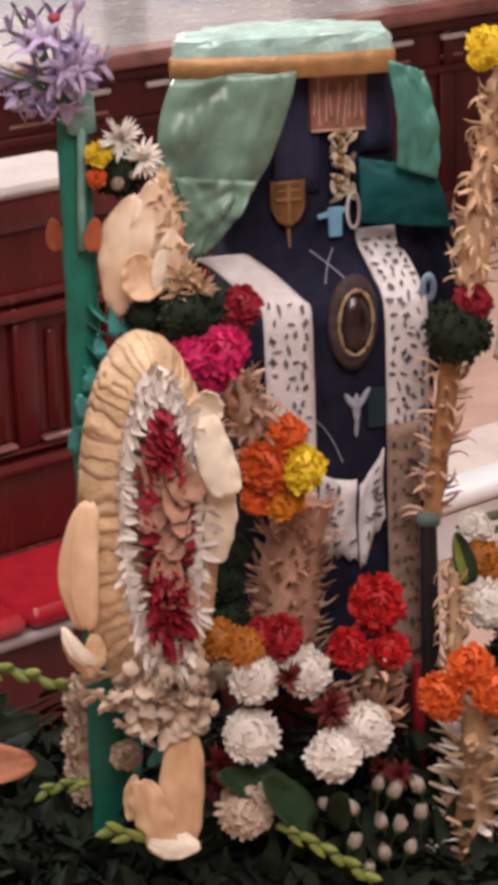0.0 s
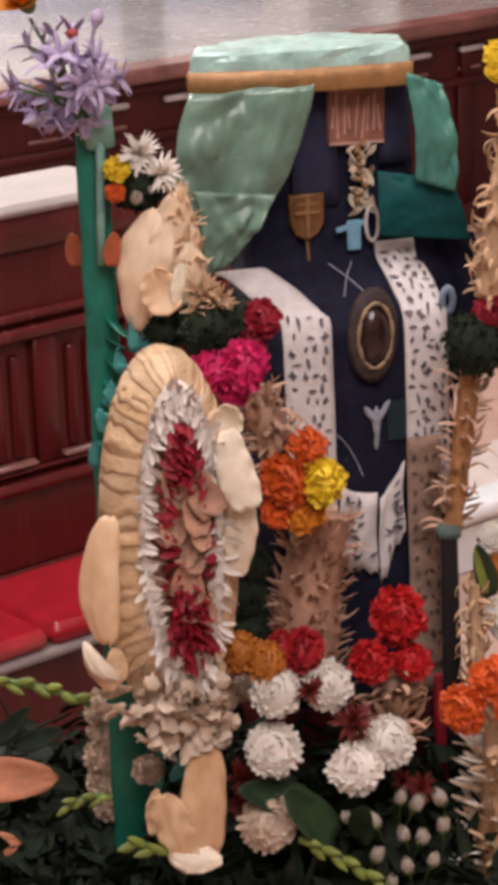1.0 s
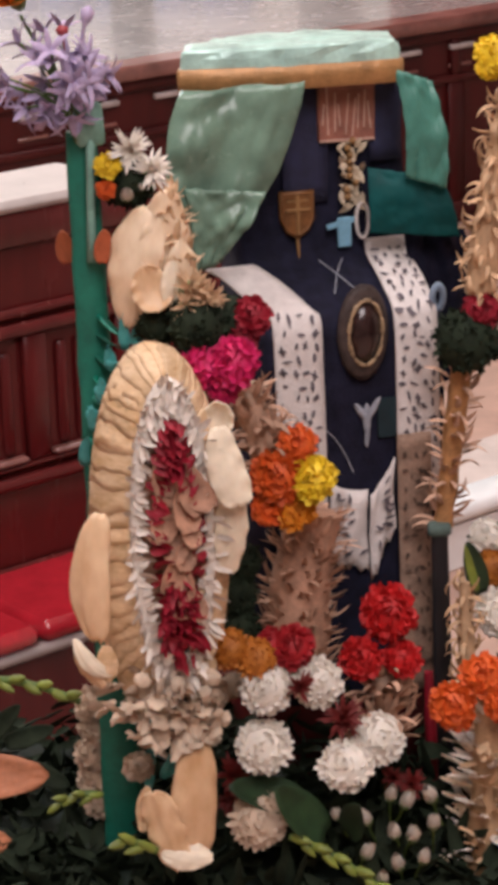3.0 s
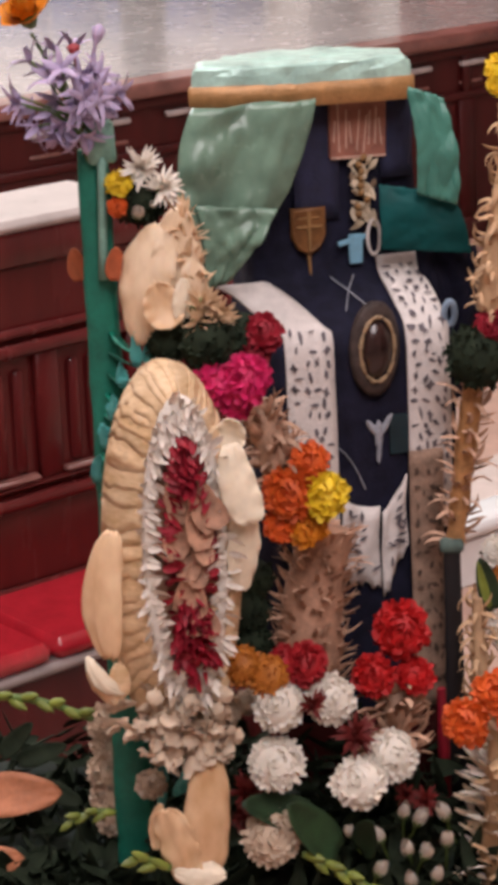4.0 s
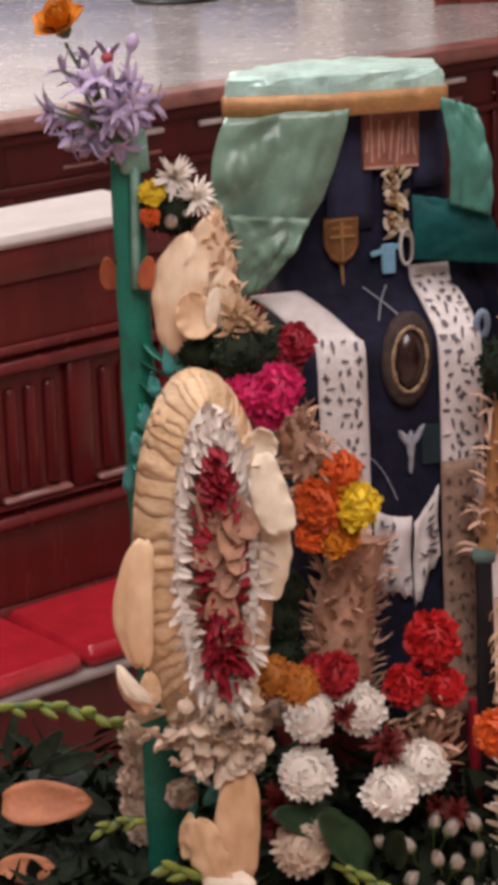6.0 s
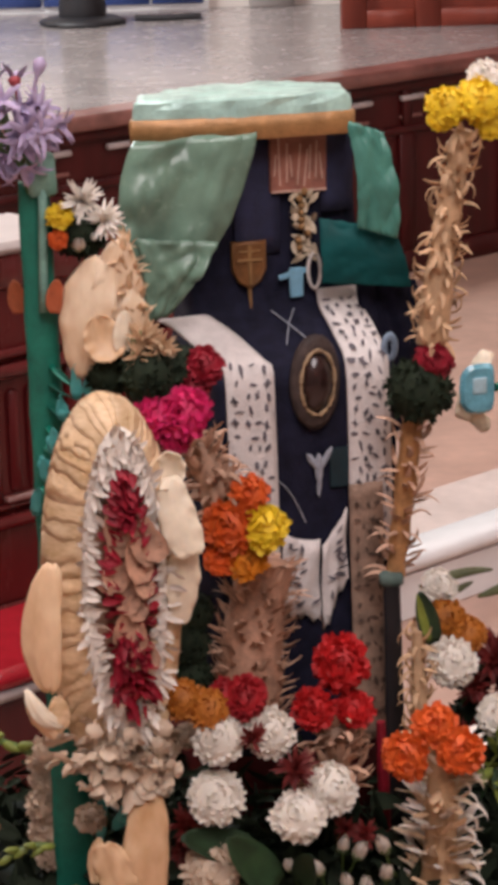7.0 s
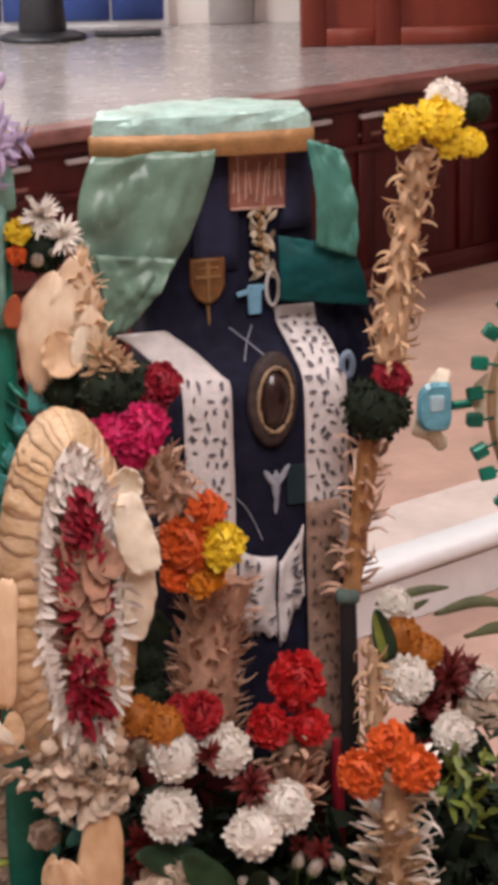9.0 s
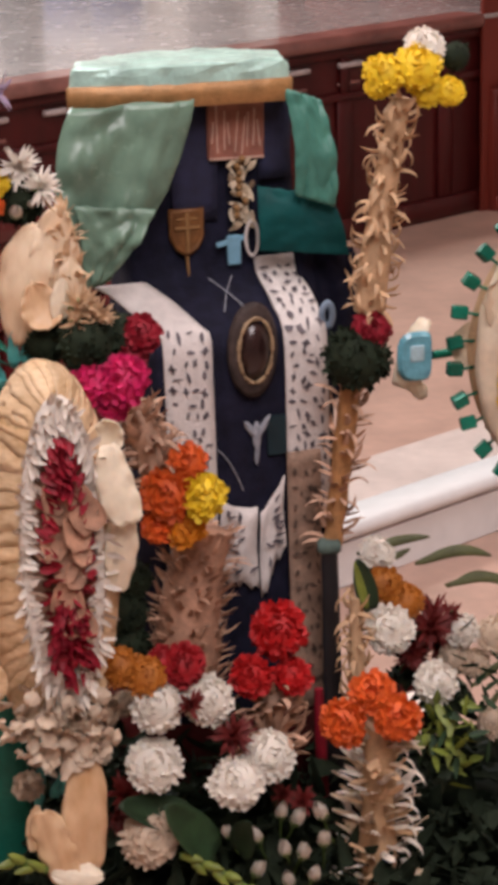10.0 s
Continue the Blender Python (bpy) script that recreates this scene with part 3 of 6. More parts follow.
for k in range(18):
    q = 2 * math.pi * (k + rng.uniform(-0.3, 0.3)) / 18
    s.lathe([(0.0, 0.0030), (0.0015, 0.0024), (0.0021, 0.0), (0.0016, -0.002)], m @ Matrix.Translation((0.0197 * math.cos(q), 0.0343 * math.sin(q), 0.0078)), 7)
part("beaded_rim", s, "rim_gold", medal, "worn gold rope rim")
s = Soup()
s.grid([[m @ Vector((0.0175 * r * math.cos(q), 0.031 * r * math.sin(q), h)) for q in (2 * math.pi * k / 24 for k in range(24))] for r, h in ((1.0, 0.005), (0.85, 0.010), (0.5, 0.013), (0.01, 0.014))], True)
part("jewel", s, "jewel", medal)

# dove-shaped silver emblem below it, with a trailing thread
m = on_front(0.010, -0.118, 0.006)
s = Soup()
for x, y, l, w, g in ((0, 0.002, 0.017, 0.005, 90), (-0.007, 0.010, 0.012, 0.004, 125), (0.008, 0.012, 0.014, 0.004, 60), (0.0, -0.018, 0.012, 0.003, 85)):
    c, n = math.cos(radians(g)), math.sin(radians(g))
    s.grid([[m @ Vector((x + l * t * c - w * h * (1 - t * t) ** 0.5 * n, y + l * t * n + w * h * (1 - t * t) ** 0.5 * c, 0.003 * (1 - h * h) + 0.001)) for h in (-1, -0.5, 0, 0.5, 1)] for t in (-0.99, -0.6, 0, 0.6, 0.99)])
part("emblem", s, "dull_silver", shrine, "small silver embroidered emblem")
s = Soup()
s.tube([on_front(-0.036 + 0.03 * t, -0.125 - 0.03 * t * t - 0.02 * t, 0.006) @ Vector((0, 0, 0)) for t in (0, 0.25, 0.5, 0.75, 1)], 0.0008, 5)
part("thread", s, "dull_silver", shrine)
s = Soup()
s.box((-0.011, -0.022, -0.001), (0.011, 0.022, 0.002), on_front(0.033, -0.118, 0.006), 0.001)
part("cloth_patch", s, "teal_dark", shrine, "small dark teal cloth patch")
# crossed threads above the medallion
s = Soup()
for g in (-1, 1):
    s.tube([front(0.002 + g * 0.013, 5.6, 0.004), front(0.002, 6.6, 0.004), front(0.002 - g * 0.013, 7.6, 0.004)], 0.0008, 5)
part("crossed_threads", s, "dull_silver", shrine)

# upright panel: plaque, ornament, shield, tags
def on_panel(a, z, off=0.004):
    m = Matrix((EX, Vector((0, 0, 1)), EN)).transposed().to_4x4()
    return Matrix.Translation(CREST + EX * a + EN * (-0.092 + off) + Vector((0, 0, z))) @ m


m = on_panel(0.026, 0.205, 0.008) @ pose(0, 0, 0, 0, 0, -1)
s = Soup()
s.box((-0.032, -0.041, -0.004), (0.032, 0.041, 0.003), m, 0.002)
plaque = part("plaque", s, "plaque", shrine, "brown embroidered square plaque")
rng = random.Random(8)
s = Soup()
for k in range(9):
    x = -0.027 + 0.0066 * k + rng.uniform(-0.001, 0.001)
    y0, y1 = rng.uniform(-0.037, -0.022), rng.uniform(-0.004, 0.030)
    b = rng.uniform(-0.004, 0.004)
    s.grid([[m @ Vector((x + b * t + g * 0.0011, y0 + (y1 - y0) * t, 0.0034 + 0.0006 * (g == 0))) for g in (-1, 0, 1)] for t in (0, 0.3, 0.6, 1)])
s.box((-0.031, -0.041, 0.003), (0.031, -0.038, 0.0044), m, 0.0005)
part("stitching", s, "plaque_mark", plaque, "pale pink stitched strokes")

# lighter navy lappet beside the plaque
s = Soup()
s.grid([[on_panel(-0.045 + 0.05 * j / 4, 0.225 - 0.125 * i / 6, 0.004 + 0.0015 * math.sin(j * 1.5 + i)) @ Vector((0, 0, 0)) for j in range(5)] for i in range(7)])
s.grid([[on_panel(0.052 + 0.036 * j / 4, 0.245 - 0.105 * i / 6, 0.006 + 0.0015 * math.sin(j * 1.5 + i)) @ Vector((0, 0, 0)) for j in range(5)] for i in range(7)])
part("lappet", s, "navy_light", shrine, "lighter navy cloth lappets", thick=0.002)

rng = random.Random(12)
s = Soup()
for k in range(34):
    y = 0.162 - 0.068 * k / 33
    m = on_panel(0.028 + rng.uniform(-0.014, 0.014) * (1 if k % 9 else 0.4), y + rng.uniform(-0.003, 0.003), 0.012) @ pose(0, 0, 0, rng.uniform(-50, 50), rng.uniform(-50, 50), rng.uniform(0, 360))
    l, w = rng.uniform(0.006, 0.011), rng.uniform(0.002, 0.0042)
    s.grid([[m @ Vector((l * t, w * h * (1.05 - t * t) ** 0.5, 0.002 * (1 - h * h))) for h in (-1, 0, 1)] for t in (-1, -0.4, 0.3, 1)])
chain = tagged(part("ornament", s, "silver", shrine, "gold and silver leaf ornament"), kind="stuff")
s = Soup()
for k in range(9):
    s.lathe([(0, 0.004), (0.003, 0.002), (0.004, 0), (0.003, -0.003)], on_panel(0.028 + rng.uniform(-0.008, 0.008), 0.165 - 0.0075 * k, 0.016), 7)
tagged(part("bead_string", s, "shield_gold", chain), kind="stuff")

m = on_panel(-0.031, 0.090, 0.006)
s = Soup()
outline = [(-0.019, 0.025), (0.019, 0.025), (0.019, -0.006), (0.012, -0.020), (0.0, -0.027), (-0.012, -0.020), (-0.019, -0.006)]
s.grid([[m @ Vector((x * k, y * k, h)) for x, y in outline] for k, h in ((1.0, -0.004), (1.0, 0.002), (0.88, 0.004), (0.80, 0.0025))], True)
s.face([m @ Vector((x * 0.8, y * 0.8, 0.0025)) for x, y in outline])
shield = part("shield_badge", s, "plaque_gold", shrine, "small bronze shield badge on a pin")
s = Soup()
s.box((-0.0018, -0.022, 0.002), (0.0018, 0.021, 0.005), m, 0.0006)
s.box((-0.014, 0.003, 0.002), (0.014, 0.0062, 0.005), m, 0.0006)
s.box((-0.012, 0.013, 0.002), (0.012, 0.0155, 0.0045), m, 0.0006)
part("cross_relief", s, "shield_gold", shield)["kind"] = "stuff"
s = Soup()
s.tube([m @ Vector((0, -0.026, 0)), m @ Vector((0.001, -0.042, 0.0)), m @ Vector((0.002, -0.056, 0))], [0.0022, 0.0016, 0.0006], 7)
part("pin", s, "shield_gold", shield)

m = on_panel(0.020, 0.070, 0.012)
s = Soup()
s.box((-0.008, -0.020, -0.002), (0.008, 0.013, 0.002), m, 0.0015)
s.box((-0.019, 0.004, -0.0015), (0.016, 0.010, 0.0018), m @ pose(0, 0, 0, 0, 0, 12), 0.001)
part("blue_tag", s, "sky_blue", shrine, "light blue enamel tag")
s = Soup()
s.grid([[on_panel(0.040, 0.078, 0.014) @ Vector(((0.007 + 0.0022 * math.cos(p)) * math.cos(q), (0.019 + 0.0022 * math.cos(p)) * math.sin(q), 0.0022 * math.sin(p))) for p in (k * math.pi / 3 for k in range(6))] for q in (k * math.pi / 10 for k in range(21))], True)
part("loop", s, "lace", shrine, "white ribbon loop")
s = Soup()
s.grid([[on_front(0.096, 0.004, -0.004) @ Vector(((0.006 + 0.004 * math.cos(p)) * math.cos(q), (0.012 + 0.005 * math.cos(p)) * math.sin(q), 0.003 * math.sin(p))) for p in (k * math.pi / 3 for k in range(6))] for q in (k * math.pi / 10 for k in range(21))], True)
part("loop", s, "pale_blue", shrine, "pale blue ribbon loop")

# canopy lid and its ribbon
LID = Vector((0.069, 2.430, 1.315))
plan = [(-0.116, -0.002), (-0.011, 0.0), (0.114, 0.030), (0.108, 0.105), (0.045, 0.135), (-0.070, 0.105), (-0.112, 0.05)]


def lid_ring(k, z, wob=0.0, seed=0):
    rng = random.Random(seed)
    out = []
    n = len(plan)
    for i in range(n):
        for f in (0.03, 0.22, 0.4, 0.6, 0.78, 0.97):
            x = plan[i][0] * (1 - f) + plan[(i + 1) % n][0] * f
            y = plan[i][1] * (1 - f) + plan[(i + 1) % n][1] * f
            out.append(LID + Vector((x * k + rng.uniform(-wob, wob), 0.05 + (y - 0.05) * k + rng.uniform(-wob, wob), z + rng.uniform(-wob, wob))))
    return out


s = Soup()
rows = [lid_ring(0.97, 0.000, 0), lid_ring(0.985, 0.010, 0.001, 1), lid_ring(0.985, 0.026, 0.0016, 2), lid_ring(0.97, 0.0335, 0.0012, 3), lid_ring(0.90, 0.036, 0.0015, 4), lid_ring(0.6, 0.037, 0.0012, 5), lid_ring(0.2, 0.0365, 0.001, 6)]
s.grid(rows, True)
s.face(rows[-1])
s.face(rows[0][::-1])
part("canopy_lid", s, "foil_top", shrine, "crinkled mint foil lid", smooth=False)
s = Soup()
s.grid([lid_ring(1.0, -0.008), lid_ring(1.02, -0.007), lid_ring(1.022, 0.004, 0.0008, 7), lid_ring(1.02, 0.0155, 0.0006, 8), lid_ring(0.985, 0.0165)], True)
part("ribbon", s, "gold", shrine, "gold satin ribbon band")


# curtains: gathered below the lid, swept aside
def curtain(top_a, top_b, low_a, low_b, folds, depth, bulge, seed, n=40, rows_n=26, crumple=1.0):
    rng = random.Random(seed)
    s = Soup()
    top_a, top_b, low_a, low_b = (Vector(p) for p in (top_a, top_b, low_a, low_b))
    rows = []
    for i in range(rows_n + 1):
        t = i / rows_n
        r = []
        for j in range(n + 1):
            u = j / n
            p = (top_a + (top_b - top_a) * u) * (1 - t) + (low_a + (low_b - low_a) * u) * t
            side = bulge[0] * (1 - u) * math.sin(t ** 0.8 * math.pi) + bulge[1] * u * math.sin(t * math.pi)
            w = math.sin(u * folds * math.pi + 0.8 * t) * (0.35 + 0.65 * (1 - t)) + 0.35 * math.sin(u * folds * 2.3 + t * 5)
            p = p + EX * side + EN * (depth * w + 0.006 * math.sin(t * 3.1)) + Vector((0, 0, 0.0012 * noise.noise(Vector((u * 6, t * 6, seed)))))
            crease = abs(noise.noise(Vector((u * 2.6 + t * 2.4, t * 2.2 - u, seed + 3)))) * 0.012 + abs(noise.noise(Vector((u * 6 - t * 4, t * 5 + u * 2, seed + 7)))) * 0.006
            p = p + EN * crumple * (crease + 0.0025 * abs(noise.noise(Vector((u * 15 + t * 6, t * 13, seed + 9)))))
            r.append(p)
        rows.append(r)
    s.grid(rows)
    return s


s = curtain((-0.0446, 2.4100, 1.3126), (0.0799, 2.4100, 1.3189), (-0.0446, 2.4000, 1.1236), (-0.0113, 2.4000, 1.1357), 3.2, 0.0050, (-0.024, 0.014), 21)
part("curtain", s, "foil", shrine, "pale green satin curtain swept aside", thick=0.002)
s = curtain((-0.0479, 2.3880, 1.2178), (0.0368, 2.3880, 1.2104), (-0.0420, 2.3860, 1.1281), (-0.0124, 2.3860, 1.1414), 2.0, 0.002, (0.004, 0.002), 23, 24, 18)
part("curtain_flap", s, "foil", shrine, "folded back satin flap", thick=0.002)
# right curtain: its shade comes from the darker satin colour
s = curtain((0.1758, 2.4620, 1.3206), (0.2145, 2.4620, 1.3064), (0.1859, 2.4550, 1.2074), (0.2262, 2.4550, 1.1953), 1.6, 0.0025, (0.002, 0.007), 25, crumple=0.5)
part("curtain", s, "foil_shaded", shrine, "green satin curtain with shade put into its colour", thick=0.002)
s = curtain((0.1464, 2.4660, 1.2162), (0.2241, 2.4700, 1.2044), (0.1475, 2.4620, 1.1478), (0.2428, 2.4680, 1.1396), 1.3, 0.0014, (-0.002, 0.002), 29, crumple=0.25)
part("curtain_lining", s, "teal", shrine, "dark teal lining", thick=0.002)
s = curtain((0.1852, 2.5000, 1.1492), (0.2509, 2.5000, 1.1409), (0.2019, 2.5000, 0.9456), (0.2530, 2.5000, 0.9956), 4.0, 0.004, (0.0, 0.010), 33)
part("back_cloth", s, "navy", shrine, "dark navy cloth hanging behind", thick=0.002)


# ---- petals, leaves and blooms ----
def petal_rows(length, width, cup=0.3, curl=0.8, nu=5, nv=4, tip=0.6, ruffle=0.0, seed=0, fat=0.0):
    """A petal from the origin along x, its face up; curl bends the tip upwards (radians)."""
    rows = []
    x = z = 0.0
    for i in range(nu + 1):
        t = i / nu
        w = width * 0.5 * (math.sin(math.pi * min(1.0, 0.12 + 0.88 * t ** tip * 0.93)) ** 0.75 if t < 1 else 0.12)
        if fat:
            w = width * 0.5 * math.sin(math.pi * (0.09 + 0.87 * t)) ** fat
        ang = curl * t
        row = []
        for j in range(nv + 1):
            g = 2 * j / nv - 1
            lift = cup * w * g * g + ruffle * math.sin(j * 2.4 + i * 1.3 + seed) * t
            row.append(Vector((x - lift * math.sin(ang), w * g, z + lift * math.cos(ang))))
        rows.append(row)
        x += length / nu * math.cos(ang)
        z += length / nu * math.sin(ang)
    return rows


def petal_mesh(name, mat, **kw):
    s = Soup()
    s.grid(petal_rows(**kw))
    me = s.mesh(name)
    me.materials.append(M[mat])
    return me


def piece(name, me, parent, m):
    """One of many alike pieces, on shared mesh data, at a world pose."""
    ob = new(name, me)
    ob.parent = parent
    ob.matrix_parent_inverse = WORLD[parent].inverted()
    ob.matrix_basis = m
    WORLD[ob] = m
    return ob


def add_petal(s, m, **kw):
    s.grid([[m @ p for p in r] for r in petal_rows(**kw)])


def facing(at, out, roll=0.0, up=None):
    """A pose whose x axis points along out and whose z axis leans towards up."""
    x = Vector(out).normalized()
    z = Vector(up or (0, 0, 1))
    z = (z - x * z.dot(x)).normalized()
    y = z.cross(x)
    return Matrix.Translation(at) @ Matrix((x, y, z)).transposed().to_4x4() @ pose(0, 0, 0, roll, 0, 0)


def bloom_soup(kind, seed):
    """Petals of a bloom of radius 1, facing up z."""
    rng = random.Random(seed)
    s = Soup()
    if kind in ("mum", "carnation"):
        k = 0.86 if kind == "mum" else 0.80
        s.lathe([(0.01, -0.5 * k), (0.7 * k, -0.35 * k), (k, 0.1), (0.85 * k, 0.55 * k), (0.5 * k, 0.85 * k), (0.01, k)], None, 14)
    if kind == "mum":           # many incurved petals
        for ring, (n, el) in enumerate(((22, -38), (26, -24), (28, -10), (28, 4), (26, 18), (23, 32), (19, 46), (14, 60), (9, 73), (4, 85))):
            for k in range(n):
                az = 360 * (k + rng.uniform(-0.4, 0.4)) / n + ring * 17
                m = pose(0, 0, 0, 0, 0, az) @ pose(0, 0, 0, 0, -el - rng.uniform(-8, 8), 0) @ pose(0.55 + 0.1 * noise.noise(Vector((az * 0.02, el * 0.03, seed))), 0, 0, rng.uniform(-35, 35), rng.uniform(-10, 22), 0)
                add_petal(s, m, length=rng.uniform(0.36, 0.54), width=0.25, cup=0.4, curl=rng.uniform(0.1, 1.0), nu=4, nv=2, fat=0.45)
    elif kind == "carnation":   # ruffled broad petals
        for ring, (n, el) in enumerate(((16, -30), (19, -14), (20, 2), (19, 18), (17, 34), (14, 50), (9, 66), (5, 82))):
            for k in range(n):
                az = 360 * (k + rng.uniform(-0.4, 0.4)) / n + ring * 23
                m = pose(0, 0, 0, 0, 0, az) @ pose(0, 0, 0, 0, -el - rng.uniform(-10, 10), 0) @ pose(0.50 + 0.12 * noise.noise(Vector((az * 0.02, el * 0.03, seed))), 0, 0, rng.uniform(-60, 60), rng.uniform(-15, 15), 0)
                add_petal(s, m, length=rng.uniform(0.36, 0.58), width=0.40, cup=0.15, curl=rng.uniform(-0.3, 0.5), nu=3, nv=5, ruffle=0.06, seed=rng.uniform(0, 6), fat=0.4)
    elif kind == "spider":      # thin loose petals
        for k in range(54):
            az, el = rng.uniform(0, 360), rng.uniform(-15, 85)
            m = pose(0, 0, 0, 0, 0, az) @ pose(0, 0, 0, 0, -el, 0) @ pose(0.05, 0, 0, rng.uniform(-30, 30), 0, 0)
            add_petal(s, m, length=rng.uniform(0.7, 1.1), width=0.2, cup=0.5, curl=rng.uniform(-0.5, 0.9), nu=4, nv=2)
    elif kind == "bud":         # half-open bud
        for k in range(11):
            m = pose(0, 0, -0.5, 0, 0, 360 * k / 11 + rng.uniform(-8, 8)) @ pose(0.06, 0, 0, 0, -64 - rng.uniform(-5, 8), 0)
            add_petal(s, m, length=rng.uniform(1.3, 1.6), width=0.75, cup=0.5, curl=0.95, nu=4, nv=3)
    elif kind == "rose":
        for ring, (n, el, l, w) in enumerate(((5, 20, 1.05, 1.0), (5, 45, 1.05, 0.95), (4, 65, 1.0, 0.8), (3, 78, 0.95, 0.6))):
            for k in range(n):
                m = pose(0, 0, -0.25, 0, 0, 360 * k / n + ring * 31) @ pose(0, 0, 0, 0, -el, 0) @ pose(0.05, 0, 0, 0, 0, 0)
                add_petal(s, m, length=l, width=w, cup=0.35, curl=rng.uniform(0.3, 0.6), nu=5, nv=5, tip=1.1, ruffle=0.03, seed=k)
    return s


TEMPLATES = {}
VIEW = Vector((0.0, -0.93, 0.36))


def bloom(name, kind, colour, at, r, label, group="", tilt=None, stem=0.0, squash=0.8, seed=0):
    """A bloom facing along tilt, with its calyx and, in the bed, its stem."""
    z = (Vector(tilt) if tilt else VIEW + Vector((((seed * 37) % 11 - 5) * 0.06, 0, 0.25 + ((seed * 53) % 7 - 3) * 0.06))).normalized()
    x = z.cross(Vector((0.2, 0.1, 1))).normalized()
    m = Matrix.Translation(at) @ Matrix((x, z.cross(x), z)).transposed().to_4x4() @ pose(0, 0, 0, 0, 0, (seed * 77) % 360)
    m = m @ Matrix.Diagonal((r, r, r * squash, 1))
    key = (name, kind, colour, stem > 0, seed % 3)
    if key not in TEMPLATES:
        me = bloom_soup(kind, seed % 3 + len(colour)).mesh("petals")
        me.materials.append(M[colour])
        s = Soup()
        s.lathe([(0.02, -0.75), (0.16, -0.7), (0.3, -0.4), (0.34, -0.1), (0.2, 0.05)], None, 9)
        if stem:
            s.tube([(0, 0, -0.6), (0.1, 0.05, -1.6), (0.05, 0.1, -3.0)], [0.09, 0.07, 0.07], 6)
        green = s.mesh("calyx")
        green.materials.append(M["stem"])
        TEMPLATES[key] = (me, green)
    ob = thing(name, at, label, "flower", group)
    tagged(piece("petals", TEMPLATES[key][0], ob, m), kind="stuff")
    piece("stalk" if stem else "calyx", TEMPLATES[key][1], ob, m)
    return ob


def leaf_thing(name, at, out, length, width, mat, label, curl=0.5, cup=0.35, up=None, roll=0.0, group="", category="leaf", thick=0.0008, ruffle=0.0):
    s = Soup()
    rows = petal_rows(length, width, cup, curl, 10, 6, 0.8, ruffle)
    m = facing(at, out, roll, up)
    s.grid([[m @ p for p in r] for r in rows])
    ob = part(name, s, mat, None, "", True, thick)
    return tagged(ob, label, category, group)


def shell(name, at, out, up, length, width, label, parent=None, mat="cream", curl=0.9, cup=0.7, roll=0.0, ruffle=0.003):
    """A large cupped shell petal with a soft wavy rim."""
    s = Soup()
    m = facing(at, out, roll, up)
    s.grid([[m @ p for p in r] for r in petal_rows(length, width, -0.55 * cup, -0.7 * curl, 12, 8, 0.62, ruffle, length * 100, 0.34)])
    ob = part(name, s, mat, parent, "", True, 0.0014)
    return ob if parent else tagged(ob, label, "petal", "large shell petals")


# ---- plumes of curled straw ----
CURLS = [petal_mesh("curl", "straw", length=0.030 * k, width=0.0065, cup=0.8, curl=c, nu=6, nv=2) for k, c in ((1.0, 2.2), (0.85, 1.5), (1.1, 2.8), (0.7, 0.9))]
CURLS_PALE = CURLS + [petal_mesh("curl", "ivory", length=0.030 * k, width=0.0065, cup=0.8, curl=c, nu=6, nv=2) for k, c in ((1.0, 2.2), (0.9, 2.6), (1.1, 1.8))]
CURLS_DRIED = [petal_mesh("curl", "dried", length=0.028 * k, width=0.0075, cup=0.6, curl=c, nu=5, nv=2) for k, c in ((1.0, 1.2), (0.85, 0.8), (1.15, 1.7), (0.7, 0.4))]


CURLS_CREAM = [petal_mesh("curl", "cream", length=0.028 * k, width=0.009, cup=0.4, curl=c, nu=4, nv=2) for k, c in ((1.0, 0.8), (0.85, 0.3), (1.1, 1.3))]
STRIPS_PALE = [petal_mesh("strip", m, length=0.034 * k, width=0.0105, cup=0.4, curl=c, nu=4, nv=3, fat=0.5, ruffle=0.0015) for k, c, m in ((1.0, 0.2, "ivory"), (0.85, 0.5, "cream"), (1.1, -0.2, "ivory_cream"))]
BARK_CURLS = [petal_mesh("curl", m, length=0.027 * k, width=0.0062, cup=0.5, curl=c, nu=4, nv=2) for k, c, m in ((1.0, 0.5, "dried"), (0.85, -0.3, "dried"), (1.15, 0.9, "dried"), (0.8, 0.2, "dried"))]


def plume(name, low, high, r0, r1, n, label, curls=CURLS, core="straw", bend=0.0, size=1.0, seed=0, el=25):
    rng = random.Random(seed)
    low, high = Vector(low), Vector(high)
    ob = thing(name, tuple(low), label, "plume")
    axis = (high - low).normalized()
    side = axis.cross(Vector((0, 1, 0.1))).normalized()
    pts = [low + (high - low) * t + side * bend * math.sin(math.pi * t) for t in (k / 8 for k in range(9))]
    rad = [(r0 + (r1 - r0) * k / 8) * rng.uniform(0.85, 1.15) for k in range(9)]
    s = Soup()
    s.tube(pts, rad, 10)
    part("stalk", s, core, ob)
    for k in range(n):
        t = (k + rng.uniform(0, 1)) / n
        c = low + (high - low) * t + side * bend * math.sin(math.pi * t)
        az = rng.uniform(0, 2 * math.pi)
        d = side * math.cos(az) + axis.cross(side) * math.sin(az)
        out = d * math.cos(radians(el)) + axis * math.sin(radians(el + rng.uniform(-25, 20)))
        r = (r0 + (r1 - r0) * t) * 0.85
        m = facing(c + d * r, out, rng.uniform(-25, 25), -axis if rng.random() < 0.5 else axis)
        k2 = size * rng.uniform(0.75, 1.15)
        piece("curl", rng.choice(curls), ob, m @ Matrix.Diagonal((k2, k2, k2, 1)))
    return ob


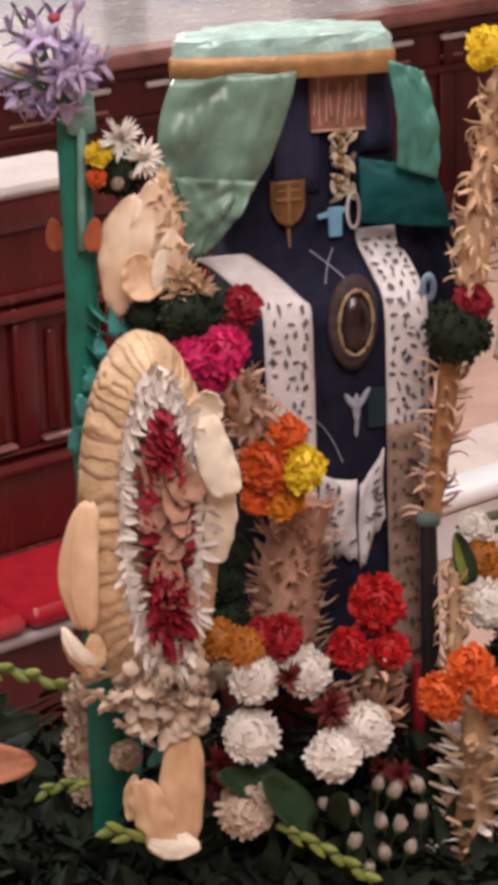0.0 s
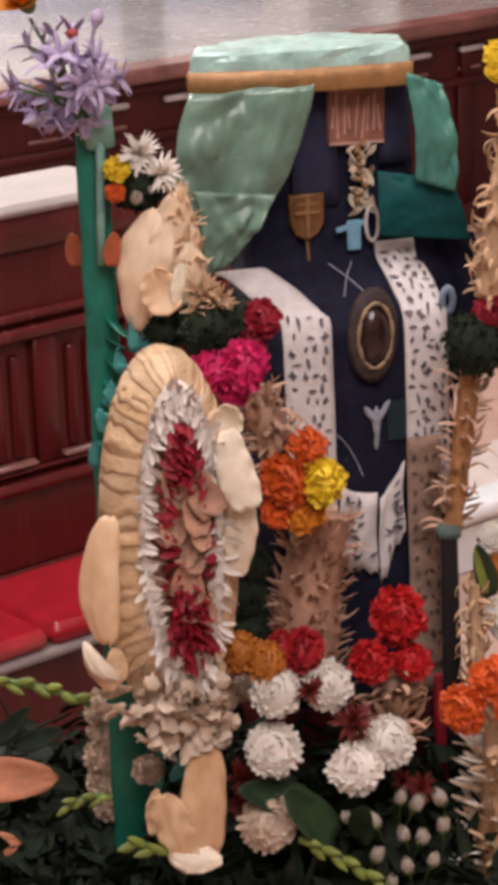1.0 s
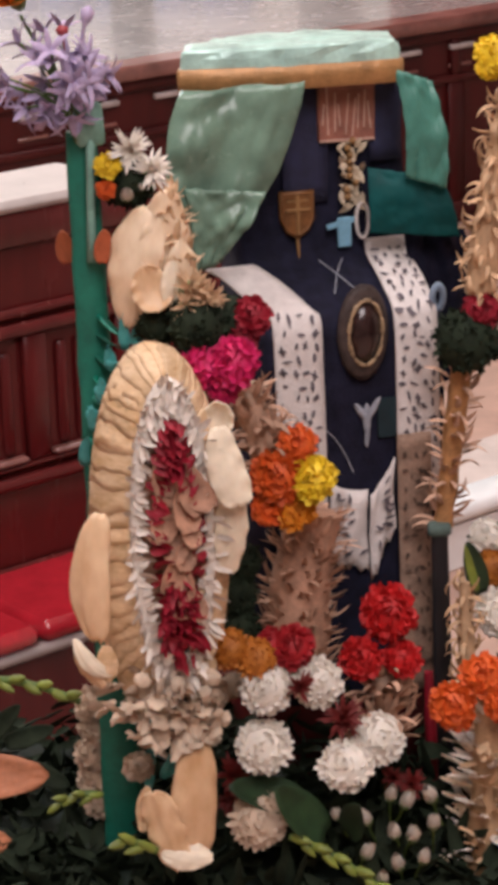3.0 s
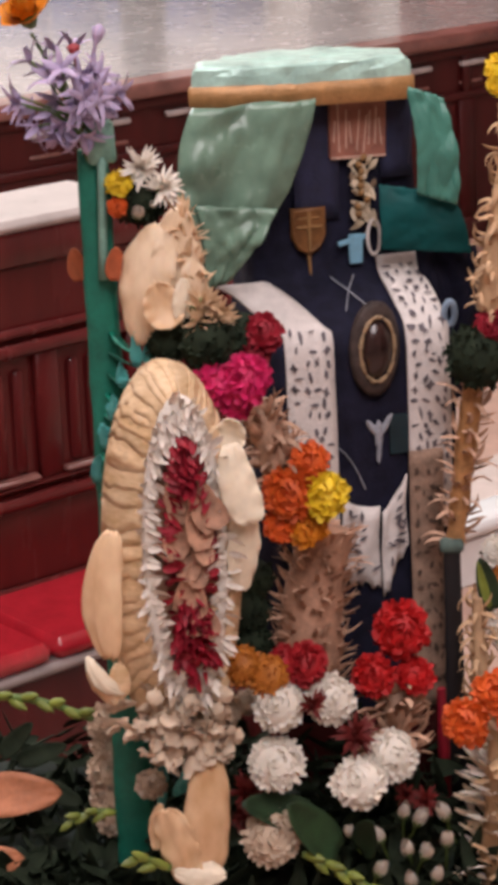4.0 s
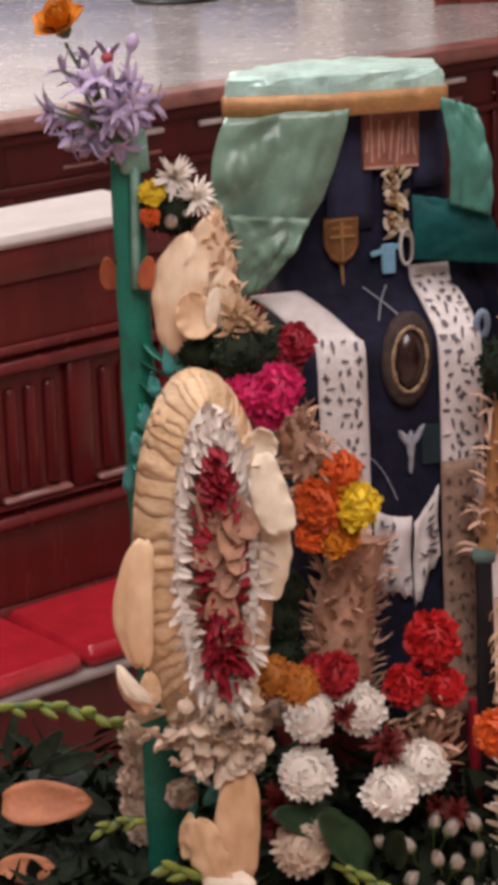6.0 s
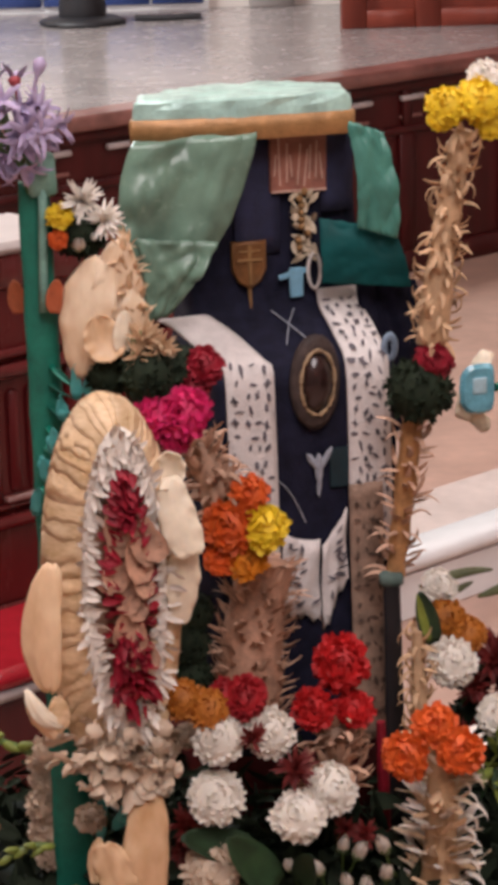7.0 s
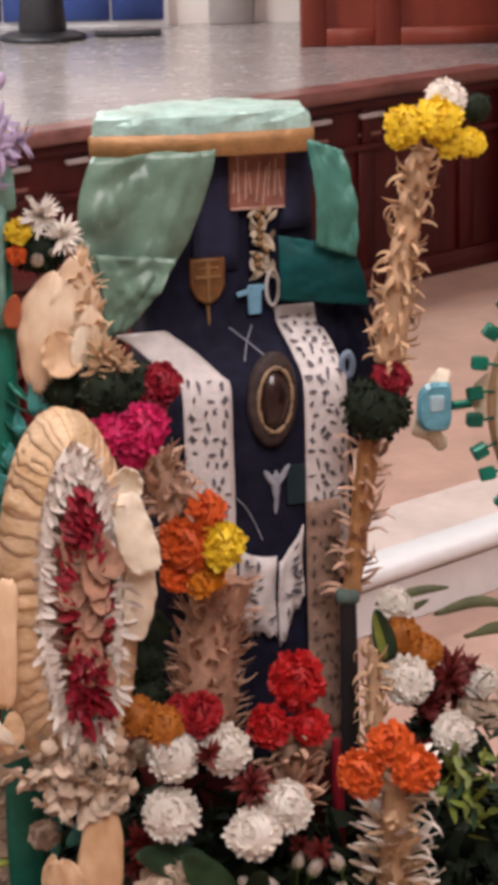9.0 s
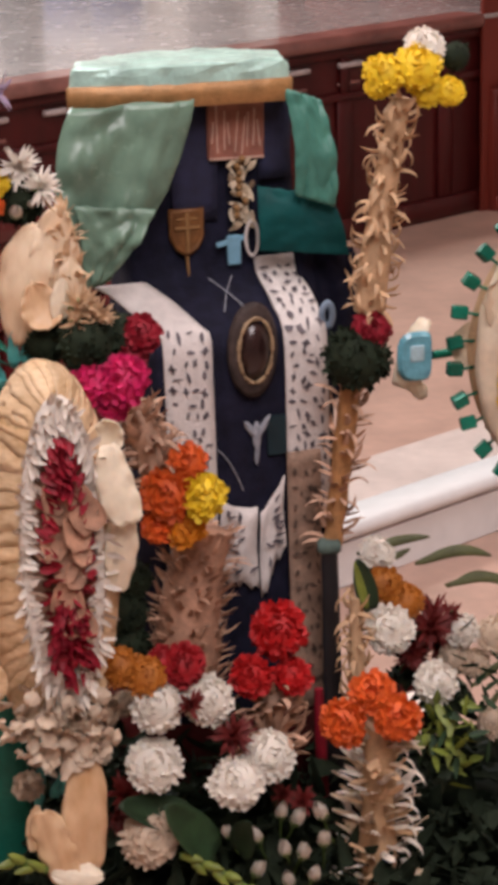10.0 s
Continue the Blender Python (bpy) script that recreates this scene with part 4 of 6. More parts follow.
# ---- posts ----
def flat_post(name, low, high, w, label, mat="post"):
    ob = thing(name, low, label, "post")
    low, high = Vector(low), Vector(high)
    ax = (high - low).normalized()
    x = Vector((1, 0.15, 0)).normalized()
    s = Soup()
    rows = []
    for k in range(25):
        t = k / 24
        c = low + (high - low) * t
        ww = w * (1 - 0.28 * t) * (1 + 0.05 * math.sin(k * 2.3))
        rows.append([c + x * ww * a + Vector((0, 1, 0)) * ww * b * 0.55 for a, b in ((-0.5, -0.3), (-0.35, -0.5), (0.35, -0.5), (0.5, -0.3), (0.5, 0.3), (0.35, 0.5), (-0.35, 0.5), (-0.5, 0.3))])
    s.grid(rows, True)
    s.face(rows[-1])
    s.face(rows[0][::-1])
    part("shaft", s, mat, ob)
    return ob, ax, x


left_post, ax, xx = flat_post("post", ((-0.135, 2.300, 0.440)[0], 2.30, 0.49), (-0.143, 2.300, 1.295), 0.042, "green paper wrapped post on the table")
s = Soup()
c = Vector((-0.134, 2.290, 1.302))
s.box((-0.014, -0.008, -0.020), (0.014, 0.008, 0.022), Matrix.Translation(c) @ pose(0, 0, 0, 0, -3, 8), 0.003)
part("cap", s, "mint", left_post, "pale mint paper cap")
s = Soup()
rows = [[Vector((-0.133, 2.285, 1.289)) * (1 - t) + Vector((-0.138, 2.285, 1.167)) * t + Vector((0.0035 * a, -0.002 * (a == 0), 0)) for a in (-1, 0, 1)] for t in (0, 0.25, 0.5, 0.75, 1)]
s.grid(rows)
part("fin", s, "mint", left_post, "pale paper strip", thick=0.002)
rng = random.Random(31)
for k in range(9):          # ragged green paper tabs along the post
    c = Vector((-0.135, 2.288, 1.112)) * (1 - k / 9) + Vector((-0.156, 2.288, 0.922)) * (k / 9)
    s = Soup()
    m = facing(c, (0.7 * rng.choice((0.6, 1, 1)), -0.2, -0.5), rng.uniform(-30, 30))
    s.grid([[m @ p for p in r] for r in petal_rows(0.040, 0.014, 0.2, 0.5, 5, 2)])
    part("paper_tab", s, "post" if k % 3 else "gem", left_post, thick=0.001)
# grey felt pad behind
s = Soup()
s.lathe([(0.0, 0.004), (0.028, 0.004), (0.036, 0.0), (0.028, -0.004), (0.0, -0.004)], Matrix.Translation(Vector((-0.144, 2.310, 0.809))) @ pose(0, 0, 0, 80, 0, 8), 18)
part("pad", s, "grey_green", left_post, "grey green felt pad")

right_post, ax, xx = flat_post("post", ((0.216, 2.360, 0.406)[0], 2.36, 0.49), (0.210, 2.360, 0.844), 0.024, "black wrapped post standing on the table", "black")
s = Soup()
s.box((-0.0125, -0.009, -0.006), (0.0125, 0.009, 0.008), Matrix.Translation(Vector((0.210, 2.360, 0.847))), 0.003)
part("cap", s, "grey_green", right_post, "grey green cap")
s = Soup()
s.tube([(0.196, 2.345, 0.691), (0.198, 2.345, 0.631), (0.200, 2.345, 0.565)], [0.005, 0.007, 0.006], 8)
part("ribbon", s, "crimson", right_post, "dark red ribbon")

# ---- wreaths ----
PALE_SHELLS = [petal_mesh("shell_petal", "ivory_cream", length=0.056 * k, width=0.056, cup=0.12, curl=c, nu=6, nv=5, fat=0.4, ruffle=0.003) for k, c in ((1.0, 0.2), (0.9, 0.4), (1.1, -0.1))]
FRILLS = [petal_mesh("frill", "ivory", length=0.027 * k, width=0.011, cup=0.25, curl=c * 0.6, nu=4, nv=3, ruffle=0.001) for k, c in ((1.0, 0.8), (0.8, 0.3), (1.2, 1.3))]
SPIKES = [petal_mesh("crimson_petal", "crimson", length=0.024 * k, width=0.010, cup=0.6, curl=c, nu=4, nv=2) for k, c in ((1.0, 0.6), (0.8, 0.2), (1.25, 1.1))]


def wreath(centre, turn, radius, label, seed, studs=0, oval=1.0):
    """An upright wreath facing the way that turn gives (degrees from -y towards x)."""
    rng = random.Random(seed)
    c = Vector(centre)
    n = Vector((math.sin(radians(turn)), -math.cos(radians(turn)), 0))
    h = Vector((math.cos(radians(turn)), math.sin(radians(turn)), 0))
    ob = thing("wreath", tuple(c - Vector((0, 0, radius))), label, "wreath", "flower wreaths")

    def at(q, r, off):
        return c + (h * math.cos(q) * oval + Vector((0, 0, 1)) * math.sin(q)) * r + n * off

    def outward(q):
        return (h * math.cos(q) / oval + Vector((0, 0, 1)) * math.sin(q)).normalized()

    s = Soup()
    s.grid([[at(q, radius * 0.86 + 0.018 * math.cos(p), 0.012 * math.sin(p) - 0.010) for p in (k * math.pi / 4 for k in range(8))] for q in (k * math.pi / 24 for k in range(49))], True)
    part("hoop", s, "straw", ob, "padded straw hoop")
    s = Soup()
    s.grid([[at(q, radius * r, 0.0) for q in (k * math.pi / 16 for k in range(33))] for r in (0.02, 0.3, 0.6, 0.8)])
    part("backing", s, "dried", ob, "dried palm backing", thick=0.004)

    def ring(name, pool, count, r, off, lean, out_sign, spread=0.004, size=1.0):
        for k in range(count):
            q = 2 * math.pi * (k + rng.uniform(-0.3, 0.3)) / count
            rad = outward(q) * out_sign
            out = rad * math.cos(radians(lean)) + n * math.sin(radians(lean + rng.uniform(-18, 18)))
            m = facing(at(q, radius * r + rng.uniform(-spread, spread), off + rng.uniform(-spread, spread)), out, rng.uniform(-25, 25), n)
            k2 = size * rng.uniform(0.8, 1.15)
            piece(name, rng.choice(pool), ob, m @ Matrix.Diagonal((k2, k2, k2, 1)))

    ring("shell_petal", PALE_SHELLS, 34, 0.66, 0.000, 4, 1)
    for r0, w0, off0 in ((0.87, 0.105, 0.012), (0.63, 0.11, 0.020), (0.38, 0.11, 0.024)):     # flat wavy bands
        s = Soup()
        s.grid([[at(q, radius * (r0 + 0.015 * math.sin(q * 5 + r0 * 9)) + radius * w0 * math.cos(p), off0 + 0.013 * math.sin(p) + 0.002 * math.sin(q * 17)) for p in (k * math.pi / 5 for k in range(10))] for q in (k * math.pi / 40 for k in range(81))], True)
        part("petal_band", s, "smooth_ivory", ob, "flat cream petal band")
    ring("frill", FRILLS, 60, 0.72, 0.016, 35, 1, 0.003, 0.6)
    ring("frill", FRILLS, 44, 0.48, 0.020, 35, 1, 0.003, 0.6)
    for k in range(studs):
        q = 2 * math.pi * (k + 0.5) / studs
        s = Soup()
        z = h * math.cos(q) + Vector((0, 0, 1)) * math.sin(q)
        p0 = at(q, radius * 1.0, -0.004)
        m = facing(p0, z, 0, n)
        s.box((0.002, -0.0072, -0.006), (0.019, 0.0072, 0.006), m @ pose(0, 0, 0, rng.uniform(-20, 20), rng.uniform(-14, 14), rng.uniform(-14, 14)), 0.0015)
        s.tube([m @ Vector((-0.012, 0, 0)), m @ Vector((0.004, 0, 0))], 0.0018, 6)
        part("stud", s, "gem", ob, "", False)
    return ob, at, n, h


def horn_wreath(back, front, back_size, front_size, label, seed, lean=0.3):
    """A deep oval wreath: a husk rim of overlapping bands, a white frill, a crimson ring and bark strips within."""
    rng = random.Random(seed)
    back, front = Vector(back), Vector(front)
    ob = thing("wreath", tuple(back - Vector((0, 0, back_size[1]))), label, "wreath", "flower wreaths")
    n = Vector((lean, -1, 0)).normalized()

    def oval(c, size, q, k=1.0, off=0.0):
        x = size[0] * k * math.cos(q)
        return c + Vector((x, lean * x, size[1] * k * math.sin(q))) + n * off

    def rim(q, f, lift=0.0):
        """A point across the rim: f runs from its back edge to the frill."""
        p = oval(back, back_size, q).lerp(oval(front, front_size, q), f)
        out = Vector((math.cos(q) / back_size[0], lean * math.cos(q) / back_size[0], math.sin(q) / back_size[1])).normalized()
        return p + (out * 0.8 + n * 0.35) * (0.017 * math.sin(math.pi * max(0.0, f) ** 0.8) + lift)

    s = Soup()
    s.grid([[rim(2 * math.pi * i / 72, j / 7, -0.003) for j in range(8)] for i in range(73)])
    part("hoop", s, "straw", ob, "padded straw hoop", thick=0.003)
    count = 58
    for k in range(count):
        q0 = 2 * math.pi * (k + rng.uniform(-0.25, 0.25)) / count
        span = 2 * math.pi / count * rng.uniform(1.6, 3.4)
        f0, f1 = rng.uniform(-0.04, 0.05), rng.uniform(0.90, 1.06)
        s = Soup()
        rows = []
        for i in range(6):
            t = i / 5
            row = []
            for j in range(8):
                f = f0 + (f1 - f0) * j / 7
                edge = 0.55 * noise.noise(Vector((j * 0.8, k * 2.7, 1))) * t
                row.append(rim(q0 + span * (t + edge * 0.5 - 0.5) * (1 - 0.25 * (j / 7)), f, 0.0004 + 0.0014 * t * t + 0.0011 * noise.noise(Vector((j * 0.7, t * 1.5, k * 3.3)))))
            rows.append(row)
        s.grid(rows)
        part("rim_petal", s, "rim_cream", ob, thick=0.0008)
    s = Soup()
    s.grid([[oval(front, front_size, 2 * math.pi * i / 48, r, -0.006) for i in range(49)] for r in (0.02, 0.35, 0.7, 1.0)])
    part("backing", s, "bark", ob, "dark bark backing", thick=0.003)

    def sprinkle(name, pool, count, k0, k1, off, lean_out, sign, size, lo=0.0, hi=360.0):
        for k in range(count):
            q = radians(lo + (hi - lo) * (k + rng.uniform(-0.5, 0.5)) / count)
            c = oval(front, front_size, q, rng.uniform(k0, k1), off + rng.uniform(-0.003, 0.003))
            d = (oval(front, front_size, q, 1.0) - front).normalized()
            wide = Vector((math.cos(q), lean * math.cos(q), math.sin(q) * 0.7)).normalized()
            out = (wide * 0.7 + d * 0.3) * sign + n * lean_out + Vector((rng.gauss(0, 0.3), 0, rng.gauss(0, 0.3)))
            g = size * rng.uniform(0.7, 1.2)
            piece(name, rng.choice(pool), ob, facing(c, out, rng.uniform(-50, 50), n) @ Matrix.Diagonal((g, g, g, 1)))

    s = Soup()
    s.grid([[oval(front, front_size, 2 * math.pi * i / 90, r + 0.05 * math.sin(i * 2.9) * (r < 0.9), 0.002 + 0.004 * (r < 1) + 0.0022 * math.sin(i * 2.3 + r * 30)) for r in (0.80, 0.88, 0.96, 1.06)] for i in range(91)])
    part("frill_band", s, "ivory", ob, "ruffled white frill band", thick=0.001)
    sprinkle("frill", FRILLS, 120, 0.84, 1.00, 0.006, 0.35, -1, 0.62)
    sprinkle("frill", FRILLS, 100, 0.92, 1.05, 0.005, 0.6, 1, 0.60)
    sprinkle("frill", FRILLS, 70, 0.88, 1.04, 0.008, 0.3, -1, 0.58)
    sprinkle("crimson_petal", SPIKES, 120, 0.52, 0.80, 0.010, 0.35, -1, 0.85)
    sprinkle("crimson_petal", SPIKES, 90, 0.30, 0.80, 0.011, 0.7, 1, 0.85, 232, 308)
    sprinkle("crimson_petal", SPIKES, 50, 0.50, 0.84, 0.011, 0.6, -1, 0.85, 62, 118)
    for k in range(15):        # bark strips, laid like shingles down the middle
        t = k / 14
        c = front + Vector((rng.uniform(-0.24, 0.30) * front_size[0], 0, front_size[1] * (0.62 - 1.0 * t))) + n * (0.008 + 0.003 * rng.random())
        g = rng.uniform(0.65, 0.95)
        piece("palm_strip", rng.choice(BARK), ob, facing(c, (rng.gauss(0.1, 0.45), -0.10, -0.8), rng.uniform(-25, 25), n) @ Matrix.Diagonal((g, g, g, 1)))
    return ob


BARK = [petal_mesh("palm_strip", "bark", length=0.046 * k, width=0.034, cup=0.3, curl=c, nu=4, nv=4, fat=0.35, ruffle=0.0015) for k, c in ((1.0, 0.3), (0.85, 0.6), (1.15, 0.1))]
horn_wreath((-0.0876, 2.2350, 0.8989), (-0.0666, 2.1720, 0.9161), (0.060, 0.196), (0.039, 0.154), "cream husk wreath with white frill and crimson centre", 41)
wr, at_r, n_r, h_r = wreath((0.533, 2.460, 1.036), 14, 0.176, "cream wreath rimmed with green foil studs", 43, 36)
for k, (q, r, mat) in enumerate(((195, 0.72, "yellow"), (150, 0.80, "pink"), (215, 0.85, "pink"), (130, 0.55, "yellow"))):
    bloom("small_flower", "carnation", mat, at_r(radians(q), 0.176 * r, 0.030), 0.031 if mat == "yellow" else 0.012, "small %s flower pinned to the wreath" % mat, "wreath flowers", tuple(n_r), seed=k, squash=0.5)
# support of the other wreath: teal post at its side
rp, ax, xx = flat_post("post", ((0.486, 2.500, 0.300)[0], 2.50, 0.49), (0.449, 2.500, 1.395), 0.030, "green paper wrapped post on the table")
s = Soup()
s.box((-0.030, -0.01, -0.013), (0.030, 0.01, 0.013), Matrix.Translation(Vector((0.437, 2.485, 1.380))) @ pose(0, 0, 0, 0, -3, 5), 0.003)
part("crossbar", s, "gem", rp, "teal foil crossbar")
s = Soup()
s.box((-0.010, -0.012, -0.007), (0.010, 0.012, 0.007), Matrix.Translation(Vector((0.425, 2.482, 1.380))), 0.002)
part("label_plate", s, "mint", rp)
bloom("blossom", "spider", "pale_petal", (0.426, 2.490, 1.425), 0.030, "pale dried blossom on top of the post", "", (-0.4, -0.6, 0.6), seed=2)

# blue jewel pendant with a shell behind it, fixed to the wreath
pen = thing("pendant", (0.313, 2.440, 1.025), "light blue glassy pendant on a cream shell", "pendant")
c = Vector((0.313, 2.440, 1.031))
s = Soup()
outl = [(0.020 * math.copysign(abs(math.cos(a)) ** 0.6, math.cos(a)) - 0.002 * math.cos(2 * a), 0.028 * math.copysign(abs(math.sin(a)) ** 0.6, math.sin(a))) for a in (2 * math.pi * k / 20 for k in range(20))]
m = Matrix.Translation(c) @ pose(0, 0, 0, 90, 0, 12)
s.grid([[m @ Vector((x * k, y * k, z)) for x, y in outl] for k, z in ((0.95, -0.004), (1.0, 0.0), (0.85, 0.006))], True)
s.face([m @ Vector((x * 0.85, y * 0.85, 0.006)) for x, y in outl])
part("gem", s, "turquoise_glass", pen, "light blue glassy gem", False)
s = Soup()
s.box((-0.009, -0.004, 0.005), (0.007, 0.014, 0.0078), m, 0.002)
part("facet", s, "pale_facet", pen, "paler milky facet")
shell("shell_petal", (0.2957, 2.4550, 0.9934), (0.25, 0, 1), (-0.6, -0.8, 0), 0.080, 0.026, "", pen, "smooth_ivory", curl=0.8, cup=0.6)
shell("shell_petal", (0.2975, 2.4500, 1.0169), (0.5, 0, -0.85), (-0.4, -0.85, -0.2), 0.046, 0.022, "", pen, "smooth_ivory", curl=0.5, cup=0.6)
s = Soup()
s.tube([c + Vector((0.018, 0.004, 0)), c + Vector((0.034, 0.01, 0.0)), c + Vector((0.052, 0.014, 0.002))], 0.005, 8)
part("pin", s, "gem", pen)

# ---- large shell petals round the left wreath ----
def husk(low, high, width, normal, mat, owner, bulge=0.5, bow=0.0, shape=0.5, lean=0.0, curl=0.0, seed=0, ruffle=0.0008, arc=0.0):
    """A smooth rounded petal between two ends, convex towards normal; lean widens its upper half, curl rolls its upper end."""
    s = Soup()
    low, high = Vector(low), Vector(high)
    ax = high - low
    n = Vector(normal)
    n = (n - ax * n.dot(ax) / ax.length_squared).normalized()
    side = ax.normalized().cross(n)
    rows = []
    for i in range(21):
        t = i / 20
        w = width * 0.5 * math.sin(math.pi * (0.010 + 0.98 * t)) ** (shape + 0.14) * (1 + lean * (t - 0.5))
        c = low + ax * (t + 0.02 * math.sin(seed * 2.1)) + side * arc * math.sin(math.pi * t) + n * (bow * math.sin(math.pi * t) + curl * t ** 4)
        row = []
        for j in range(15):
            g = j / 7 - 1
            edge = 1 + 0.07 * noise.noise(Vector((t * 5, g * 0.6, seed * 3.7)))
            fold = 0.0016 * noise.noise(Vector((g * 2.6, t * 1.6, seed * 5.1))) + 0.0006 * noise.noise(Vector((g * 8, t * 3, seed)))
            lip = ruffle * math.sin(i * 1.1 + seed) * abs(g) ** 3
            row.append(c + side * w * g * edge + ax * 0.035 * noise.noise(Vector((g * 2.2, seed, t))) + n * (bulge * 0.55 * w * (1 - abs(g) ** 1.8) + fold + lip))
        rows.append(row)
    s.grid(rows)
    return part("shell_petal", s, mat, owner, "", True, 0.0016)


SH = thing("shell_spray", (-0.1446, 2.1400, 0.8206), "ear-shaped cream shell petals fixed beside the wreath", "petals", "shell petal sprays")
# ear-shaped husk and curled tips at the wreath's outer side
husk((-0.1435, 2.1400, 0.8206), (-0.1338, 2.1400, 0.9530), 0.042, (-0.35, -1, 0), "husk", SH, 0.55, 0.004, 0.22, -0.1, seed=1, arc=-0.008)
husk((-0.1316, 2.1350, 0.7878), (-0.1658, 2.1350, 0.8293), 0.017, (0.1, -1, 0.3), "smooth_ivory", SH, 0.6, 0.004, 0.4, seed=2, arc=-0.006)
husk((-0.1390, 2.1380, 0.7748), (-0.1645, 2.1400, 0.8177), 0.022, (-0.3, -1, 0), "husk", SH, 0.5, 0.0, 0.4, seed=3)
husk((-0.1342, 2.1360, 0.7809), (-0.1346, 2.1360, 0.8195), 0.022, (0.2, -1, 0.1), "rim_cream", SH, 0.5, 0.0, 0.35, seed=4)
# upright shell above the wreath
TOP = thing("shell_spray", (-0.0782, 2.2600, 1.1110), "upright peach coloured shell petals above the wreath", "petals", "shell petal sprays")
husk((-0.1046, 2.2620, 1.1074), (-0.0767, 2.2620, 1.2276), 0.056, (-0.4, -1, 0), "husk_pale", TOP, 0.4, 0.004, 0.36, 0.45, seed=5, arc=-0.004, ruffle=0.002)
husk((-0.0688, 2.2580, 1.1221), (-0.0608, 2.2620, 1.2416), 0.052, (0.25, -1, 0), "husk_pale", TOP, 0.3, 0.0, 0.3, -0.1, seed=6, ruffle=0.004)
husk((-0.0863, 2.2440, 1.1704), (-0.0715, 2.2380, 1.1285), 0.040, (0.1, -1, 0.25), "husk", TOP, -0.5, 0.002, 0.30, 0.2, 0.004, seed=7, ruffle=0.002)
husk((-0.0577, 2.2460, 1.1735), (-0.0615, 2.2420, 1.1305), 0.022, (0.5, -1, 0.1), "smooth_ivory", TOP, 0.5, 0.0, 0.35, seed=8)
husk((-0.0499, 2.2520, 1.1208), (-0.0495, 2.2580, 1.1929), 0.036, (0.5, -1, 0), "husk_pale", TOP, 0.4, 0.0, 0.4, seed=9, ruffle=0.004)
# smooth ivory petals at the wreath's inner side
IV = thing("shell_spray", (-0.0196, 2.1900, 0.8713), "smooth ivory curled petals beside the wreath", "petals", "shell petal sprays")
husk((-0.0251, 2.1900, 1.0048), (-0.0140, 2.2000, 1.0415), 0.030, (-0.2, -1, 0.1), "smooth_ivory", IV, -0.5, 0.0, 0.25, 0.2, 0.010, seed=10, ruffle=0.002)
husk((-0.0179, 2.1800, 1.0238), (-0.0008, 2.1700, 0.9472), 0.038, (0.2, -1, 0.1), "smooth_ivory", IV, 0.45, 0.003, 0.12, 0.4, 0.008, seed=11, ruffle=0.002, arc=0.004)
husk((-0.0070, 2.1850, 0.9550), (-0.0141, 2.1880, 0.8706), 0.034, (0.3, -1, 0), "smooth_ivory", IV, 0.5, 0.003, 0.22, -0.25, seed=12, ruffle=0.002)
husk((-0.0290, 2.1920, 0.9534), (-0.0261, 2.1920, 0.8767), 0.024, (-0.3, -1, 0), "smooth_ivory", IV, 0.5, 0.0, 0.4, seed=13)
for k in range(7):
    husk(((-0.0303, 2.1900, 0.8835)[0] - 0.0006 * k, 2.19, (-0.0303, 2.1900, 0.8835)[2] - 0.0165 * k), ((-0.0407, 2.1760, 0.8714)[0], 2.176, (-0.0407, 2.1760, 0.8714)[2] - 0.0165 * k), 0.020, (0.2, -1, 0.2), "rim_cream", IV, 0.4, 0.0, 0.5, seed=14 + k)
# large petals at the foot of the wreath
FT = thing("shell_spray", (-0.0695, 2.1450, 0.5712), "large peach shell petals standing in the flower bed", "petals", "shell petal sprays")
husk((-0.0603, 2.1500, 0.5740), (-0.0510, 2.1500, 0.7044), 0.046, (0.15, -1, 0.1), "husk", FT, 0.6, 0.003, 0.08, 0.0, -0.006, seed=22, ruffle=0.002)
husk((-0.0721, 2.1400, 0.5740), (-0.0976, 2.1460, 0.6612), 0.040, (-0.2, -1, 0.2), "husk", FT, 0.4, 0.0, 0.2, 0.2, 0.006, seed=23, ruffle=0.003)
husk((-0.0912, 2.1380, 0.5915), (-0.0393, 2.1360, 0.5875), 0.030, (0, -0.8, 0.6), "smooth_ivory", FT, 0.5, 0.0, 0.45, seed=24, ruffle=0.0015)
husk((-0.1088, 2.1500, 0.6110), (-0.1023, 2.1520, 0.6597), 0.020, (-0.4, -1, 0.1), "husk", FT, 0.4, 0.0, 0.5, seed=25)
# crumpled pale leaves under the wreath
rng = random.Random(52)
CR = [petal_mesh("crumpled_leaf", "pale_petal", length=0.022 * k, width=0.018, cup=0.5, curl=c, nu=5, nv=4, ruffle=0.004, fat=0.5) for k, c in ((1, 0.8), (0.8, 1.4), (1.15, 0.3))]
tuft = thing("leaf_tuft", (-0.081, 2.200, 0.684), "crumpled pale pinkish leaves below the wreath", "leaves")
for k in range(170):
    c = Vector((-0.074, 2.170, 0.743)) + Vector((rng.gauss(0, 0.024), rng.uniform(-0.02, 0.03), rng.gauss(0, 0.017)))
    m = facing(c, (rng.gauss(0, 1), -0.6 + rng.gauss(0, 0.4), rng.gauss(-0.2, 0.8)), rng.uniform(0, 360))
    piece("crumpled_leaf", rng.choice(CR), tuft, m)

